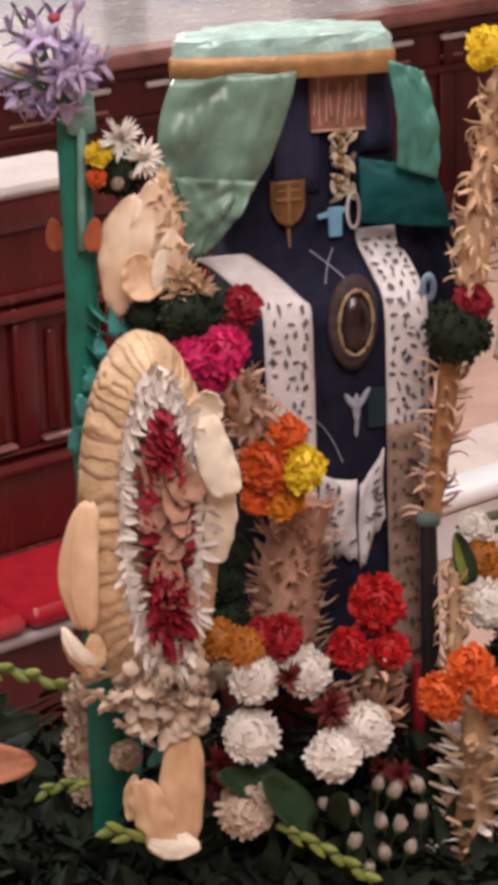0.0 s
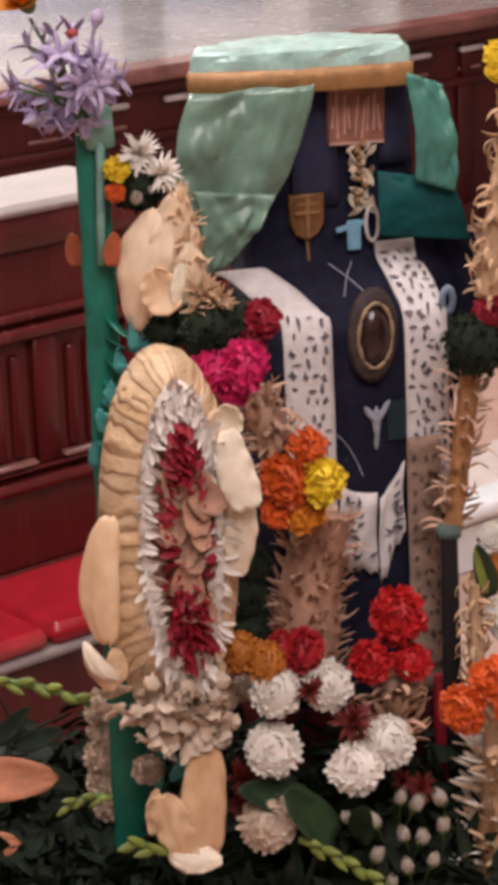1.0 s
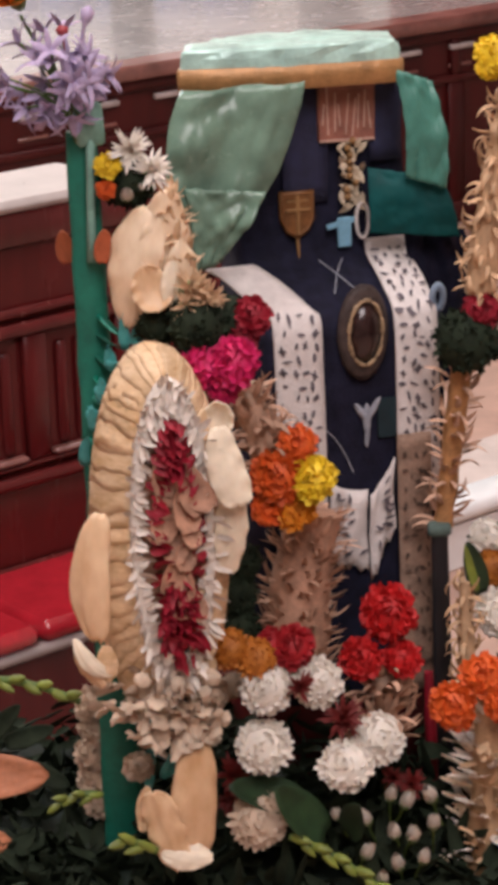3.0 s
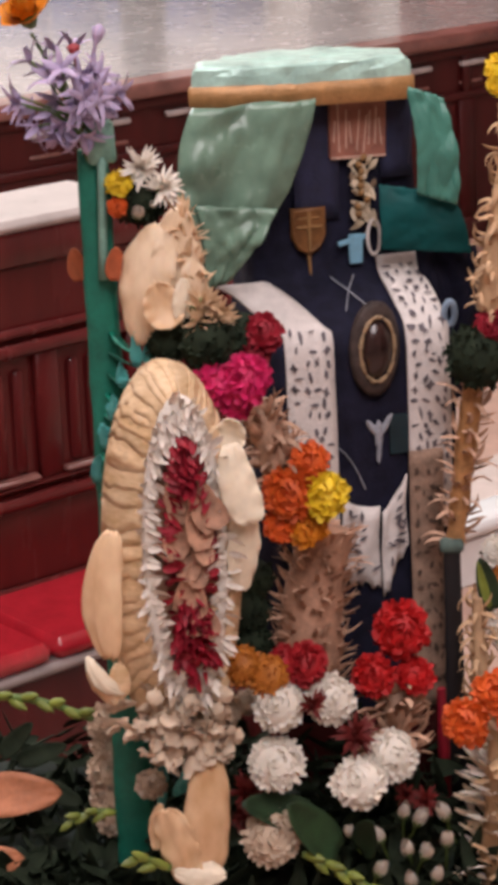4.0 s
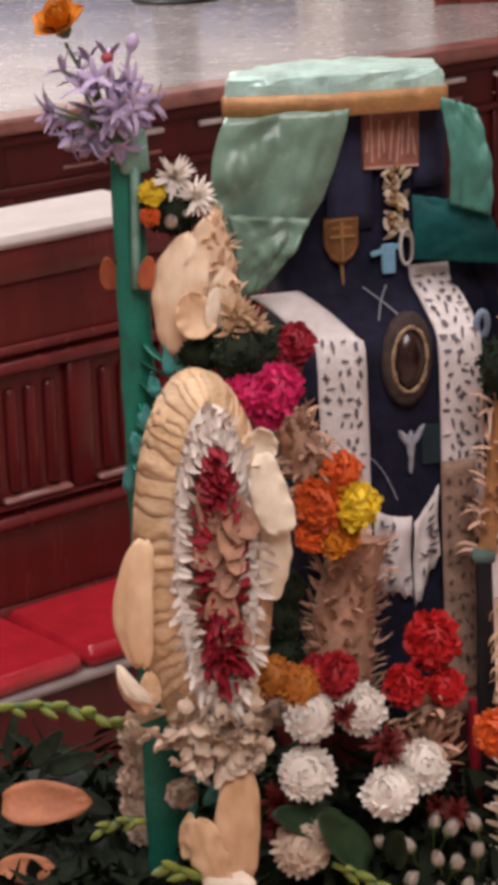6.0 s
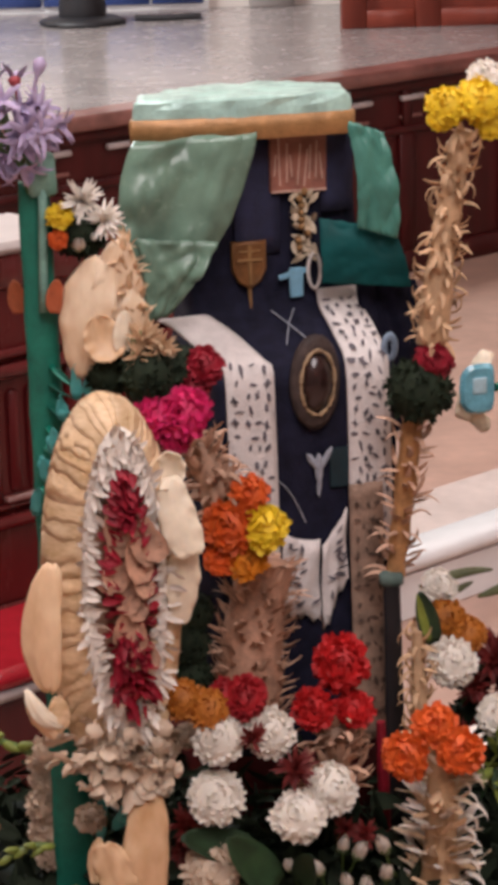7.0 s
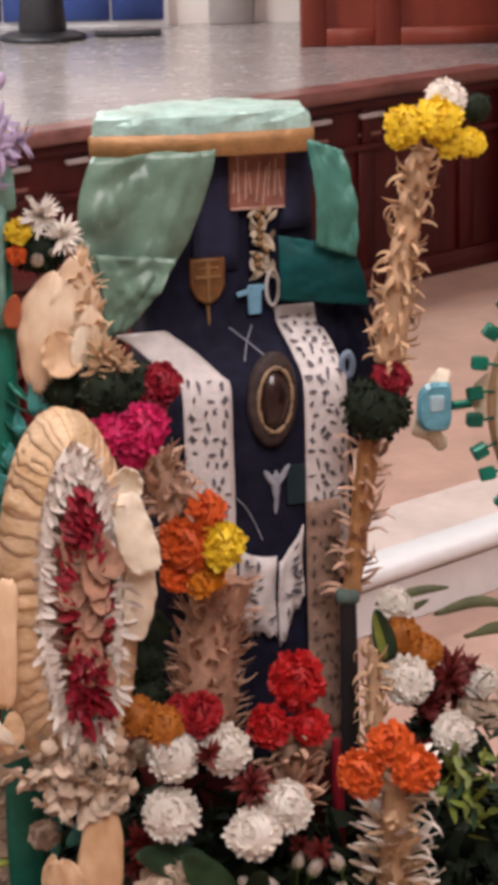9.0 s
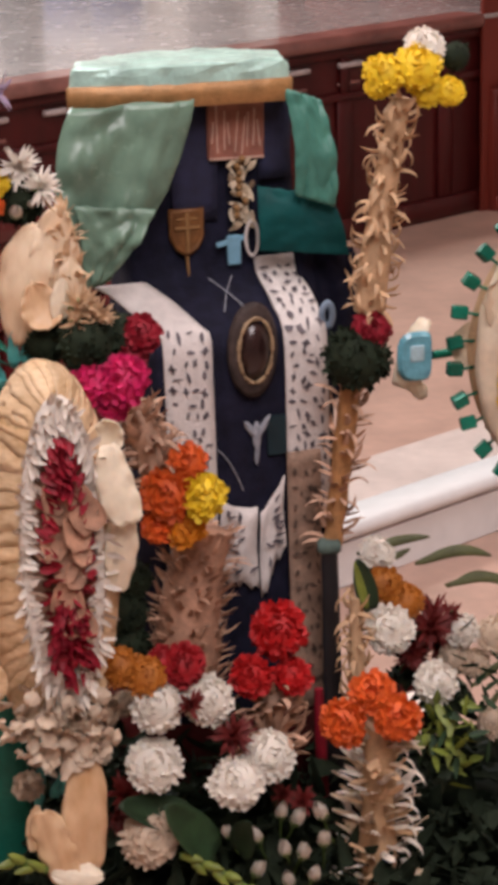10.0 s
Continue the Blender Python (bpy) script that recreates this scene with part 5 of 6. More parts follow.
# ---- plumes ----
plume("plume", (0.254, 2.360, 1.103), (0.288, 2.360, 1.323), 0.017, 0.010, 150, "tall straw plume with curled ends", bend=0.004, seed=61, size=0.95, el=6)
plume("plume", (0.215, 2.370, 0.848), (0.235, 2.370, 1.019), 0.010, 0.012, 80, "straw plume with brown curled ends", CURLS_DRIED, "dried_gold", seed=62, el=30, size=1.0)
tuft = plume("plume", (0.246, 2.240, 0.495), (0.250, 2.240, 0.712), 0.022, 0.016, 190, "thick cream plume with a row of ivory hooks", STRIPS_PALE, "straw", seed=63, size=1.0, el=30)
rng = random.Random(64)
for k in range(17):
    c = Vector((0.272 + 0.004 * math.sin(k * 1.3), 2.232, 0.505 + 0.0128 * k))
    g = rng.uniform(0.8, 1.15)
    piece("hook", CURLS_PALE[4 + k % 3], tuft, facing(c, (1, -0.35, 0.15 + rng.uniform(-0.2, 0.2)), rng.uniform(-15, 15), (0, 0, -1)) @ Matrix.Diagonal((g, g * 1.3, g, 1)))
plume("plume", (0.235, 2.300, 0.637), (0.233, 2.320, 0.802), 0.015, 0.005, 90, "straw plume rising from the flowers", seed=64, size=0.9)
plume("plume", (0.051, 2.290, 0.727), (0.076, 2.310, 0.891), 0.038, 0.027, 300, "broad dried palm plume with curled ends", BARK_CURLS, "bark", bend=0.004, seed=65, size=1.0, el=36)
plume("plume", (0.034, 2.280, 0.951), (0.007, 2.280, 1.036), 0.020, 0.013, 110, "dried palm plume beside the wreath", CURLS_DRIED, "dried", seed=66, size=1.1)
plume("plume", (0.141, 2.240, 0.663), (0.141, 2.270, 0.726), 0.014, 0.018, 90, "feathery dried palm tuft", CURLS_DRIED, "dried", seed=67, size=1.5)
plume("plume", (-0.0488, 2.2680, 1.1566), (-0.0589, 2.2700, 1.2382), 0.013, 0.005, 110, "small cream plume beside the shell petals", CURLS_CREAM, "cream", seed=68, size=0.7, el=45)


# ---- blooms of the bed ----
WM = "white chrysanthemum in the flower bed"
for k, (at, r) in enumerate((((0.020, 2.195, 0.745), 52), ((0.072, 2.205, 0.744), 50), ((0.016, 2.190, 0.682), 55), ((0.098, 2.180, 0.663), 53), ((0.133, 2.200, 0.681), 52))):
    bloom("chrysanthemum", "mum", "white_petal", at, r * 0.00054, WM, "white chrysanthemums", seed=k * 2, stem=1)
for k, (at, r) in enumerate((((0.008, 2.180, 0.605), 54), ((-0.037, 2.250, 0.716), 36), ((-0.044, 2.230, 0.684), 34), ((-0.011, 2.270, 0.716), 26))):
    bloom("chrysanthemum", "mum", "pale_petal", at, r * 0.00057, "pale pinkish chrysanthemum in the flower bed", "pale chrysanthemums", seed=k + 2, stem=1)
for k, (at, r) in enumerate((((0.274, 2.360, 0.750), 48), ((0.322, 2.340, 0.695), 42), ((0.268, 2.420, 0.815), 36), ((0.358, 2.400, 0.730), 34), ((0.414, 2.260, 0.581), 36))):
    bloom("chrysanthemum", "mum", "white_petal", at, r * 0.00059, "white chrysanthemum at the side of the bed", "white chrysanthemums", seed=k + 1, stem=1)
for k, (at, r) in enumerate((((0.402, 2.420, 0.714), 40), ((0.352, 2.400, 0.697), 34), ((0.377, 2.420, 0.681), 30), ((0.391, 2.380, 0.627), 30), ((0.425, 2.400, 0.644), 30))):
    bloom("chrysanthemum", "mum", "pale_petal", at, r * 0.0006, "pale pinkish chrysanthemum at the bed's side", "pale chrysanthemums", seed=k + 4, stem=1)
for k, (at, r) in enumerate((((0.118, 2.190, 0.597), 17), ((0.144, 2.200, 0.618), 16), ((0.160, 2.200, 0.610), 18), ((0.146, 2.180, 0.586), 17), ((0.165, 2.180, 0.582), 18), ((0.185, 2.200, 0.616), 19),
                             ((0.187, 2.190, 0.590), 18), ((0.117, 2.170, 0.569), 17), ((0.149, 2.170, 0.555), 17), ((0.175, 2.170, 0.561), 16), ((0.088, 2.190, 0.603), 14), ((0.132, 2.160, 0.543), 16))):
    bloom("daisy_bud", "bud", "white_petal", at, r * 0.00108, "small white half-open daisy bud", "white buds", (((k * 7) % 5 - 2) * 0.15, -0.6, 0.9), seed=k, stem=1, squash=1.0)
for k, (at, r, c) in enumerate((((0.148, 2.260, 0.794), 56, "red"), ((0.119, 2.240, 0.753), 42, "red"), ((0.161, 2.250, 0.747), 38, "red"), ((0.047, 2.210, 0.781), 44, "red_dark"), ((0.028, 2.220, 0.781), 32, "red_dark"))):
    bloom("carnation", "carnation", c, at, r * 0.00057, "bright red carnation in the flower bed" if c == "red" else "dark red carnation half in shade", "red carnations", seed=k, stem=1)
for k, (at, r) in enumerate((((0.054, 2.185, 0.747), 32), ((0.096, 2.190, 0.711), 42), ((-0.017, 2.240, 0.628), 40), ((-0.021, 2.240, 0.599), 34), ((0.170, 2.240, 0.611), 30), ((0.149, 2.240, 0.618), 26), ((0.082, 2.260, 0.720), 20))):
    bloom("spider_flower", "spider", "maroon", at, r * 0.00057, "dark red spiky flower among the mums", "dark red flowers", seed=k, stem=1)
for k, (at, r) in enumerate((((0.321, 2.380, 0.744), 46), ((0.345, 2.400, 0.747), 30), ((0.303, 2.380, 0.714), 34), ((0.3261, 2.4000, 0.7482), 44), ((0.3047, 2.4200, 0.6910), 40), ((0.2954, 2.4200, 0.6407), 36), ((0.3328, 2.4200, 0.7067), 40))):
    bloom("spider_flower", "spider", "maroon", at, r * 0.0006, "dark red spiky flower at the bed's side", "dark red flowers", seed=k + 1, stem=1)
for k, (at, r) in enumerate((((-0.016, 2.205, 0.784), 38), ((0.011, 2.200, 0.774), 40), ((0.273, 2.400, 0.786), 40), ((0.294, 2.390, 0.770), 38))):
    bloom("marigold", "mum", "rust", at, r * 0.00057, "rusty orange marigold in the bed", "marigolds", seed=k, stem=1)
for k, (at, r, c) in enumerate((((0.037, 2.240, 0.952), 50, "orange"), ((0.059, 2.250, 0.982), 38, "orange"), ((0.029, 2.240, 0.919), 34, "orange"), ((0.073, 2.235, 0.950), 46, "yellow"), ((0.055, 2.240, 0.916), 38, "amber"))):
    bloom("carnation", "carnation", c, at, r * 0.00057, "%s carnation pinned to the dried plume" % c, "bright carnations", seed=k)
for k, (at, r) in enumerate((((0.210, 2.210, 0.711), 46), ((0.240, 2.220, 0.738), 44), ((0.264, 2.205, 0.716), 46))):
    bloom("carnation", "carnation", "orange", at, r * 0.00057, "orange carnation on the straw plume", "orange carnations", seed=k)
for k, (at, r) in enumerate((((-0.002, 2.220, 1.076), 50), ((-0.030, 2.230, 1.073), 44), ((-0.011, 2.225, 1.049), 28))):
    bloom("carnation", "carnation", "pink", at, r * 0.00056, "magenta carnation above the wreath", "magenta carnations", seed=k)
for k, (at, r, c) in enumerate((((0.018, 2.250, 1.116), 38, "crimson"), ((0.254, 2.345, 1.088), 40, "crimson"), ((0.010, 2.250, 1.096), 30, "crimson"))):
    bloom("carnation", "carnation", c, at, r * 0.00056, "dark crimson carnation beside dark leaves", "crimson carnations", seed=k)
for k, (at, r) in enumerate((((-0.0423, 2.2450, 1.1461), 0.027), ((-0.0261, 2.2420, 1.1362), 0.023), ((-0.0438, 2.2400, 1.1322), 0.020))):
    bloom("tuft_flower", "spider", "cream", at, r, "straw coloured dried flower", "straw flowers", (0.55, -0.75, 0.15), seed=k + 3)
# top of the tall plume
for k, (at, r, c) in enumerate((((0.2676, 2.3450, 1.3490), 36, "yellow"), ((0.3009, 2.3400, 1.3558), 42, "yellow"), ((0.3336, 2.3450, 1.3295), 27, "yellow"), ((0.3095, 2.3550, 1.3726), 36, "white_petal"), ((0.3131, 2.3450, 1.3311), 30, "yellow"), ((0.2608, 2.3450, 1.3361), 22, "yellow"))):
    bloom("chrysanthemum", "mum", c, at, r * 0.0006, "%s chrysanthemum on the tall plume" % ("white" if c == "white_petal" else "yellow"), "plume top flowers", seed=k)
# posy beside the left post
for k, (at, r, c, kind) in enumerate((((-0.0948, 2.2800, 1.2780), 32, "white_petal", "spider"), ((-0.1172, 2.2750, 1.2642), 20, "yellow", "carnation"), ((-0.0748, 2.2800, 1.2574), 32, "white_petal", "spider"), ((-0.0996, 2.2700, 1.2356), 25, "white_petal", "bud"),
                                      ((-0.1197, 2.2700, 1.2419), 15, "orange", "carnation"), ((-0.0854, 2.2800, 1.2410), 16, "white_petal", "bud"))):
    bloom("posy_flower", kind, c, at, r * 0.00072, "small %s flower tied to the post" % c.replace("_petal", "").replace("_", " "), "posy flowers", (0.1, -0.8, 0.5), seed=k)
for a, out in (((-0.1262, 2.2750, 1.1678), (0.1, 0, 1)), ((-0.1641, 2.3250, 1.1573), (-0.12, 0, 1))):
    leaf_thing("faded_petal", a, out, 0.036, 0.020, "orange_dull", "faded orange pointed petal behind the post", 0.3, 0.25, (0, -1, 0.1), group="faded petals", category="petal")
# orange rose and lilac umbel on the left post
rose = bloom("rose", "rose", "amber", (-0.198, 2.280, 1.431), 0.030, "orange yellow rose above the lilac flowers", "", (-0.3, -0.5, 0.8), seed=1)
s = Soup()
s.tube([(-0.144, 2.295, 1.287), (-0.170, 2.290, 1.361), (-0.194, 2.285, 1.411)], 0.002, 6)
part("stem", s, "stem", rose)

umbel = thing("lilac_umbel", (-0.152, 2.290, 1.288), "lilac umbel of narrow petalled florets", "flower")
rng = random.Random(71)
LP = [petal_mesh("floret_petal", "lilac", length=0.034 * k, width=0.009, cup=0.5, curl=c, nu=5, nv=2) for k, c in ((1, 0.9), (0.85, 0.5), (1.1, 1.2))]
hub = Vector((-0.154, 2.285, 1.316))
s = Soup()
s.tube([(-0.145, 2.293, 1.285), tuple(hub)], 0.004, 8)
part("stalk", s, "stem", umbel)
mid = Vector((-0.162, 2.275, 1.351))
for k in range(44):
    d = Vector((rng.gauss(0, 1), rng.gauss(-0.35, 0.7), rng.gauss(0.05, 0.9))).normalized()
    tip = mid + Vector((d.x * 0.054, d.y * 0.035, d.z * 0.052)) * rng.uniform(0.35, 1.0)
    s = Soup()
    s.tube([hub, (hub + tip) / 2 + Vector((0, 0, 0.006)), tip], 0.0011, 5)
    ped = part("pedicel", s, "stem", umbel)
    side = d.cross(Vector((0.3, 0.4, 0.8))).normalized()
    for j in range(5):
        a = 2 * math.pi * j / 5 + k
        out = d * 0.75 + (side * math.cos(a) + d.cross(side) * math.sin(a)) * 0.65
        m = facing(tip, out, 0, tuple(-d))
        piece("floret_petal", rng.choice(LP), umbel, m @ Matrix.Diagonal((0.8, 0.8, 0.8, 1)))
for (a, b, mat) in (((-0.140, 2.270, 1.374), (-0.127, 2.270, 1.419), "lilac"), ((-0.151, 2.270, 1.374), (-0.154, 2.270, 1.402), "red_dull")):
    a, b = Vector(a), Vector(b)
    s = Soup()
    s.tube([a, a + (b - a) * 0.6, a + (b - a) * 0.75, a + (b - a) * 0.9, b], [0.0015, 0.002, 0.006, 0.007, 0.002], 8)
    part("bud", s, mat, umbel, "closed bud")


# ---- dark leaf balls ----
def leaf_ball(at, r, label, seed, mat="leaf_dark", n=240):
    rng = random.Random(seed)
    c = Vector(at)
    ob = thing("leaf_ball", at, label, "leaves")
    s = Soup()
    s.lathe([(0.001, -r * 0.92), (r * 0.45, -r * 0.8), (r * 0.8, -r * 0.46), (r * 0.92, 0), (r * 0.8, r * 0.46), (r * 0.45, r * 0.8), (0.001, r * 0.92)], Matrix.Translation(c), 12)
    part("core", s, "leaf_dark", ob)
    s = Soup()
    for k in range(n):
        d = Vector((rng.gauss(0, 1), rng.gauss(-0.2, 1), rng.gauss(0, 1))).normalized()
        t = d.cross(Vector((rng.gauss(0, 1), rng.gauss(0, 1), rng.gauss(0, 1)))).normalized()
        add_petal(s, facing(c + d * r * 0.75, d * 0.7 + t * 0.7, rng.uniform(-40, 40), tuple(d)), length=r * rng.uniform(0.22, 0.42), width=r * 0.20, cup=0.4, curl=0.7, nu=4, nv=2)
    tagged(part("leaves", s, mat, ob, "small dark leaves"), kind="stuff")
    return ob


leaf_ball((-0.036, 2.250, 1.109), 0.033, "ball of very dark green leaves", 81)
leaf_ball((-0.076, 2.270, 1.109), 0.026, "ball of dark green leaves", 82)
leaf_ball((-0.004, 2.270, 1.106), 0.028, "ball of very dark green leaves", 83)
leaf_ball((0.240, 2.350, 1.057), 0.036, "ball of very dark green leaves", 84)
leaf_ball((0.343, 2.370, 1.361), 0.016, "small ball of dark green leaves", 85, "leaf_dark", 60)
leaf_ball((-0.099, 2.300, 1.245), 0.030, "dark leaves behind the posy", 86)

leaf_ball((-0.0108, 2.2850, 0.8101), 0.028, "dark leaves between the wreath and the plume", 87)
leaf_ball((-0.0096, 2.2800, 0.7757), 0.028, "dark leaves between the wreath and the plume", 88)
leaf_ball((0.0008, 2.2900, 0.8451), 0.022, "dark leaves between the wreath and the plume", 89)

leaf_ball((0.3054, 2.4500, 0.6410), 0.030, "dark leaves behind the white flowers", 91)
leaf_ball((0.3375, 2.4500, 0.6259), 0.034, "dark leaves behind the white flowers", 92)
leaf_ball((0.3064, 2.4600, 0.6984), 0.026, "dark leaves behind the white flowers", 93)

# ---- bed of dark foliage ----
rng = random.Random(90)
s = Soup()
for k in range(2600):
    x, y = rng.uniform(-0.40, 0.60), rng.uniform(2.17, 2.60)
    if rng.random() < 0.35:
        y = rng.uniform(2.17, 2.32)
    top = 0.055 + 0.10 * max(0.0, 1 - ((x - 0.06) / 0.24) ** 2) * max(0.25, 1 - abs(y - 2.33) / 0.3) + 0.018 * math.sin(x * 23) * math.sin(y * 17)
    top *= max(0.3, min(1.0, (y - 2.12) / 0.16))
    if x < -0.05 and y < 2.34:
        top *= 0.5
    z = 0.492 + top * rng.uniform(0.35, 1.0)
    d = Vector((rng.gauss(0, 1), rng.gauss(-0.4, 0.8), rng.gauss(0.3, 0.7)))
    add_petal(s, facing((x, y, z), d, rng.uniform(-60, 60)), length=rng.uniform(0.025, 0.06), width=rng.uniform(0.010, 0.022), cup=0.35, curl=rng.uniform(-0.4, 0.9), nu=4, nv=2)
alone("foliage", s, "leaf_dark", "dense dark green foliage covering the table", "foliage", kind="stuff")
s = Soup()
rows = []
for i in range(25):
    y = 2.17 + 0.44 * i / 24
    rows.append([(x, y, 0.494 + max(0.3, min(1.0, (y - 2.12) / 0.16)) * (0.01 + 0.080 * max(0.0, 1 - ((x - 0.06) / 0.24) ** 2) * max(0.25, 1 - abs(y - 2.35) / 0.3)) * (0.8 + 0.4 * noise.noise(Vector((x * 14, y * 14, 2))))) for x in (-0.42 + 1.04 * j / 48 for j in range(49))])
s.grid(rows)
alone("moss_bed", s, "cloth_dark", "dark moss mound under the flowers", "moss", kind="stuff")

# separate leaves
LV = "fresh green leaf among the flowers"
for k, (a, out, l, w, mat) in enumerate((((0.076, 2.190, 0.582), (-0.5, -0.2, 0.5), 0.10, 0.045, "leaf"), ((0.054, 2.200, 0.616), (-0.8, -0.2, 0.2), 0.09, 0.04, "leaf"), ((0.099, 2.180, 0.586), (0.2, -0.3, 0.5), 0.07, 0.035, "leaf"),
                                         ((-0.269, 2.400, 0.598), (0.9, 0.1, 0.15), 0.06, 0.026, "leaf_dark"), ((-0.250, 2.380, 0.580), (0.6, -0.1, -0.3), 0.06, 0.026, "leaf_dark"), ((-0.286, 2.390, 0.610), (0.6, 0, 0.5), 0.06, 0.024, "leaf_dark"))):
    leaf_thing("leaf", a, out, l, w, mat, LV if mat == "leaf" else "dark green leaf at the bed's edge", group="loose leaves", up=(0, -0.7, 0.7))
leaf_thing("broad_leaf", (0.252, 2.335, 0.783), (-0.30, -0.05, 0.95), 0.066, 0.026, "leaf", "pale veined green leaf beside black post", up=(0.3, -0.9, 0.1), curl=0.3)
leaf_thing("broad_leaf", (0.247, 2.332, 0.786), (-0.28, -0.05, 0.95), 0.060, 0.010, "leaf_lime", "pale green leaf with light midrib", up=(0.3, -0.9, 0.1), curl=0.3)
# yellow-green sprigs at the side
rng = random.Random(95)
sprig = thing("sprig", (0.327, 2.300, 0.626), "yellow green leafy sprig in the bed", "leaves")
LG = [petal_mesh("sprig_leaf", "leaf_lime", length=0.024 * k, width=0.010, cup=0.4, curl=0.5, nu=4, nv=2) for k in (1, 0.8, 1.2)]
LG2 = [petal_mesh("sprig_leaf", "leaf", length=0.024 * k, width=0.010, cup=0.4, curl=0.5, nu=4, nv=2) for k in (1, 0.8, 1.2)]
for k in range(76):
    c = Vector((0.328, 2.300, 0.655)) + Vector((rng.gauss(0, 0.020), rng.gauss(0, 0.012), rng.gauss(0, 0.022)))
    piece("sprig_leaf", rng.choice(LG if k % 3 else LG2), sprig, facing(c, (rng.gauss(0.2, 1), rng.gauss(-0.4, 0.5), rng.gauss(0, 0.8)), rng.uniform(-50, 50)))
for k in range(30):
    c = Vector((0.381, 2.360, 0.676)) + Vector((rng.gauss(0, 0.035), rng.gauss(0, 0.02), rng.gauss(0, 0.025)))
    piece("sprig_leaf", rng.choice(LG2), sprig, facing(c, (rng.gauss(0.2, 1), rng.gauss(-0.2, 0.5), rng.gauss(0.5, 0.6)), rng.uniform(-50, 50)))
# long narrow leaves arching over the floor
def arch_leaf(low, tip, rise, width, mat, label):
    low, tip = Vector(low), Vector(tip)
    s = Soup()
    rows = []
    for i in range(13):
        t = i / 12
        c = low.lerp(tip, t) + Vector((0, 0, rise * math.sin(math.pi * t ** 1.2)))
        w = width * 0.5 * math.sin(math.pi * (0.04 + 0.93 * t)) ** 0.7
        rows.append([c + Vector((0, 0.4 * w * g, w * g)) + Vector((0, -0.3 * w * (1 - abs(g)), 0)) for g in (-1, -0.5, 0, 0.5, 1)])
    s.grid(rows)
    tagged(part("narrow_leaf", s, mat, None, "", True, 0.0006), label, "leaf", "narrow leaves")


NL = "long narrow olive green arching leaf"
for low, tip, rise, w in (((0.2452, 2.4200, 0.8160), (0.3256, 2.4200, 0.8327), 0.004, 0.010), ((0.2699, 2.4200, 0.8020), (0.3040, 2.4200, 0.8191), 0.0, 0.008), ((0.3097, 2.4200, 0.8019), (0.3930, 2.4200, 0.8080), 0.010, 0.012),
                          ((0.3423, 2.4200, 0.7756), (0.4380, 2.4200, 0.7481), 0.022, 0.011), ((0.3448, 2.4200, 0.7729), (0.3962, 2.4300, 0.7831), 0.006, 0.007), ((0.3682, 2.4000, 0.6612), (0.4304, 2.4000, 0.7003), 0.006, 0.009),
                          ((0.3933, 2.4000, 0.6642), (0.4447, 2.4000, 0.6796), 0.008, 0.008), ((0.3751, 2.4000, 0.6189), (0.4160, 2.4000, 0.6659), 0.004, 0.009), ((0.3944, 2.4000, 0.5908), (0.4422, 2.4000, 0.6160), 0.012, 0.009),
                          ((0.3300, 2.4000, 0.7216), (0.3484, 2.4000, 0.7540), 0.0, 0.008)):
    arch_leaf(low, tip, rise, w, "leaf_olive", NL)


# ---- gladiolus stems with buds ----
def bud_stem(a, b, sag, n, label, seed, size=1.0):
    rng = random.Random(seed)
    a, b = Vector(a), Vector(b)
    ob = thing("bud_stem", tuple(a), label, "stem", "bud stems")
    pts = [a + (b - a) * t + Vector((0, 0, sag * math.sin(math.pi * t))) for t in (k / 8 for k in range(9))]
    s = Soup()
    s.tube(pts, [0.0042 * size] * 5 + [0.0036 * size] * 4, 8)
    part("stalk", s, "stem", ob)
    for k in range(n):
        t = k / n
        c = a + (b - a) * t + Vector((0, 0, sag * math.sin(math.pi * t)))
        d = ((b - a).normalized() + Vector((0, -0.25, 0.4 * (-1) ** k))).normalized()
        s = Soup()
        l = 0.024 * size * rng.uniform(0.8, 1.1)
        s.tube([c, c + d * l * 0.3, c + d * l * 0.7, c + d * l], [0.002 * size, 0.0052 * size, 0.0045 * size, 0.0008 * size], 7)
        part("bud", s, "leaf_lime", ob)
    return ob


BS = "green gladiolus stem with closed buds"
bud_stem((-0.302, 2.260, 0.734), (-0.169, 2.220, 0.725), 0.012, 9, BS, 101)
bud_stem((-0.152, 2.230, 0.615), (-0.204, 2.220, 0.606), 0.008, 6, BS, 102, 0.8)
bud_stem((0.039, 2.170, 0.591), (0.135, 2.150, 0.534), 0.006, 9, BS, 103)
bud_stem((-0.095, 2.140, 0.595), (-0.134, 2.130, 0.611), 0.004, 4, BS, 104)
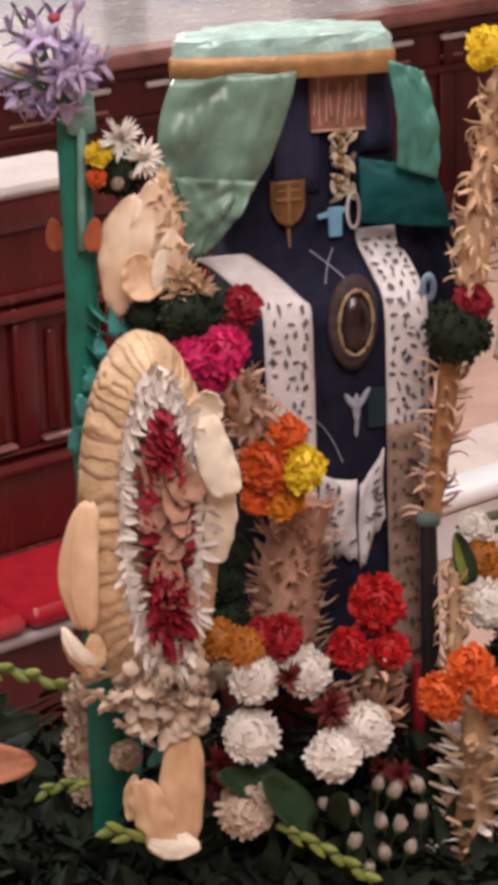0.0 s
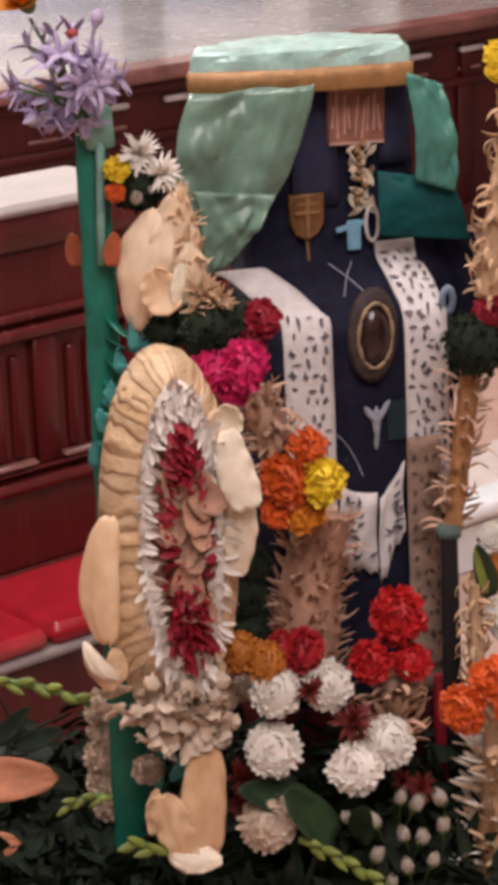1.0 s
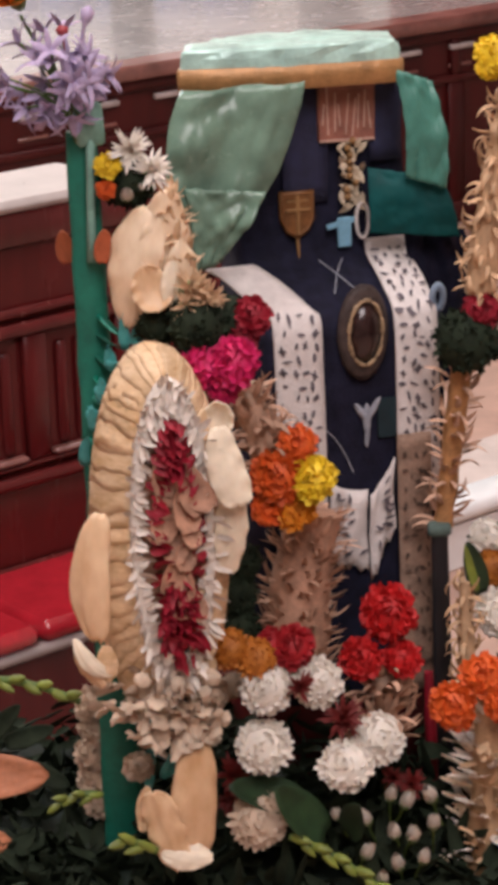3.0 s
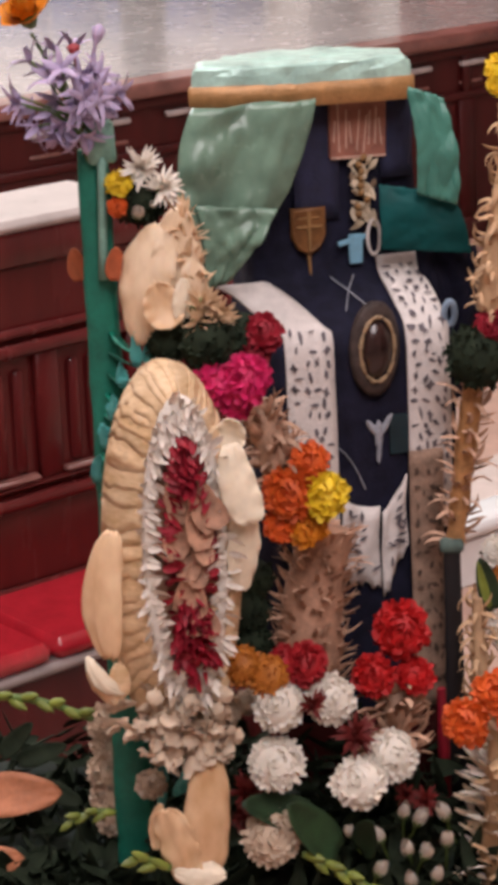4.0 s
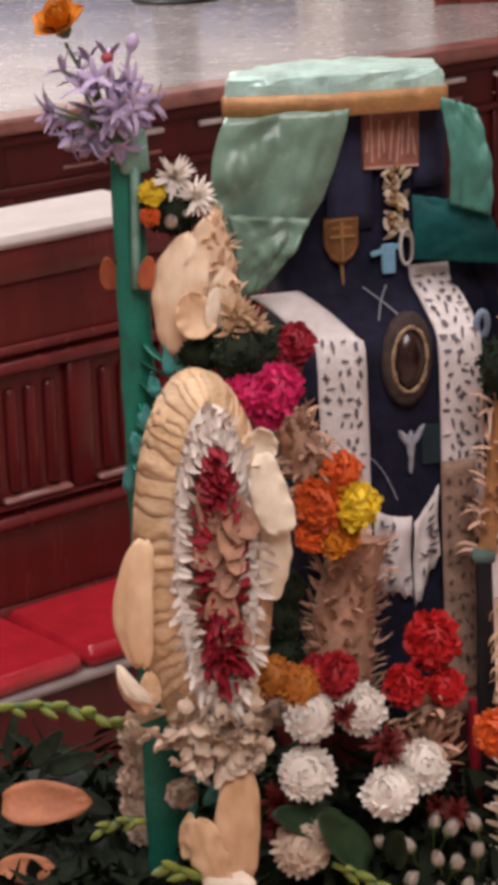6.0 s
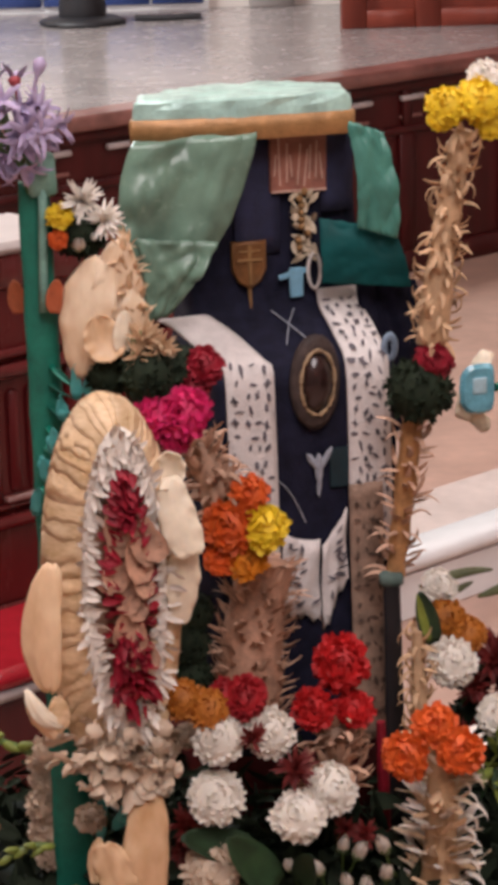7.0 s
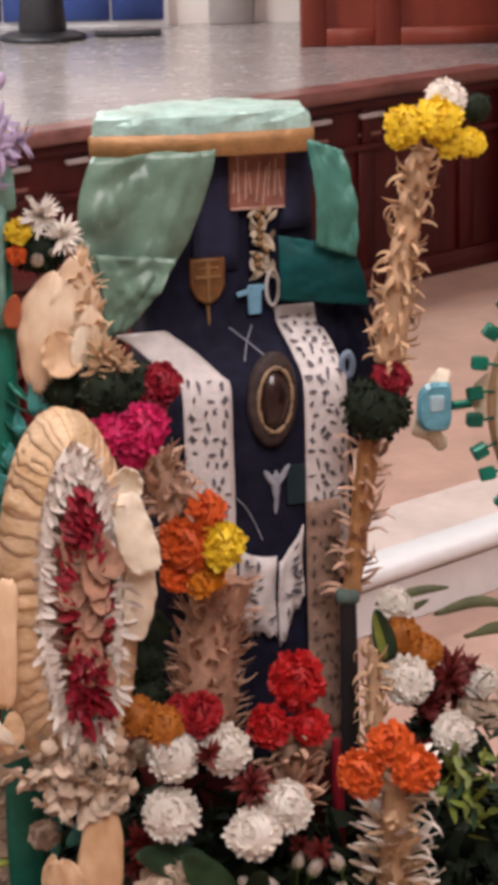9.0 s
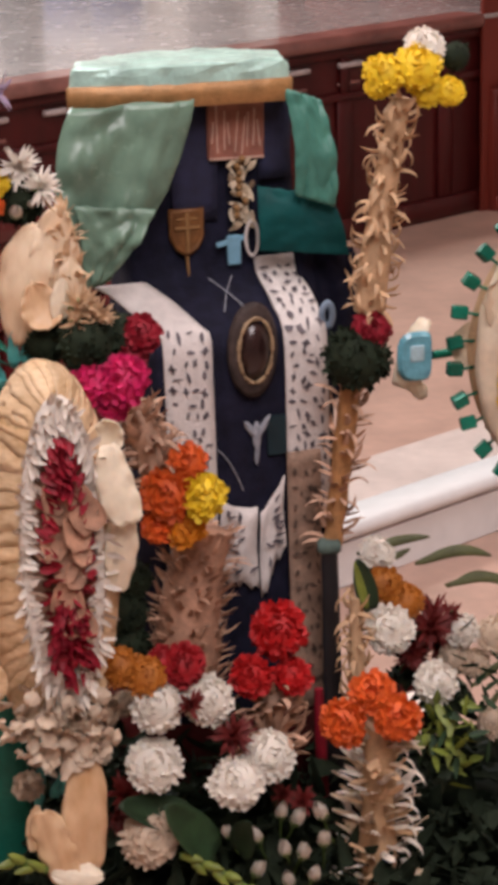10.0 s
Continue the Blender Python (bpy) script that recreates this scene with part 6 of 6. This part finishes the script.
# pale blossoms up the back of the left post
for k in range(5):
    bloom("blossom", "carnation", "pale_petal", ((-0.164, 2.290, 0.681)[0] + 0.004 * math.sin(k * 2), 2.31, (-0.164, 2.290, 0.681)[2] - 0.028 * k), 0.021, "pale pinkish blossom behind the green post", "pale blossoms", (-0.5, -0.8, 0.2), seed=k)
bloom("blossom", "carnation", "pale_petal", (-0.114, 2.240, 0.641), 0.017, "pale pinkish blossom beside the post", "pale blossoms", seed=4)
# orange-brown leaf low at the edge of the bed
leaf_thing("broad_leaf", (-0.314, 2.340, 0.587), (1, -0.05, 0.0), 0.100, 0.050, "clay", "orange brown broad leaf at the bed's edge", curl=0.25, cup=0.25, up=(0, -0.8, 0.6), ruffle=0.004)
leaf_thing("broad_leaf", (-0.320, 2.300, 0.525), (1, -0.05, 0.1), 0.065, 0.036, "clay", "orange brown broad leaf at the bed's edge", curl=0.25, cup=0.25, up=(0, -0.8, 0.6), ruffle=0.004)
# turquoise paper pieces by the post
pap = thing("paper_scraps", (-0.104, 2.270, 0.601), "turquoise paper scraps beside the green post", "paper")
rng = random.Random(111)
for k, (a, out, l) in enumerate((((-0.1088, 2.2680, 1.0810), (0.05, 0, 1), 0.040), ((-0.0975, 2.2680, 1.0824), (0.15, 0, 1), 0.034), ((-0.1231, 2.2680, 1.0612), (-0.1, 0, 1), 0.028), ((-0.1286, 2.2680, 1.0643), (0.9, -0.1, 0.3), 0.016), ((-0.1349, 2.2680, 1.0264), (0.1, 0, 1), 0.030),
                                 ((-0.1411, 2.2680, 1.0384), (0.9, 0, 0.2), 0.018), ((-0.1420, 2.2680, 0.9971), (-0.1, 0, 1), 0.030), ((-0.1503, 2.2680, 1.0122), (0.8, 0, 0.4), 0.018), ((-0.1551, 2.2680, 0.9618), (0.1, 0, 1), 0.034), ((-0.1175, 2.2680, 1.0376), (0.1, 0, 1), 0.028),
                                 ((-0.106, 2.250, 0.610), (0.1, 0, 1), 0.06), ((-0.090, 2.240, 0.627), (0.4, -0.2, 0.8), 0.045), ((-0.107, 2.260, 0.657), (0.2, 0, 1), 0.035), ((-0.081, 2.235, 0.636), (0.2, -0.5, 0.8), 0.03))):
    s = Soup()
    s.grid([[facing(a, out, rng.uniform(-30, 30), (0, -1, 0)) @ p for p in r] for r in petal_rows(l, 0.013, 0.2, 0.5, 5, 2)])
    part("scrap", s, "turquoise", pap, thick=0.001)
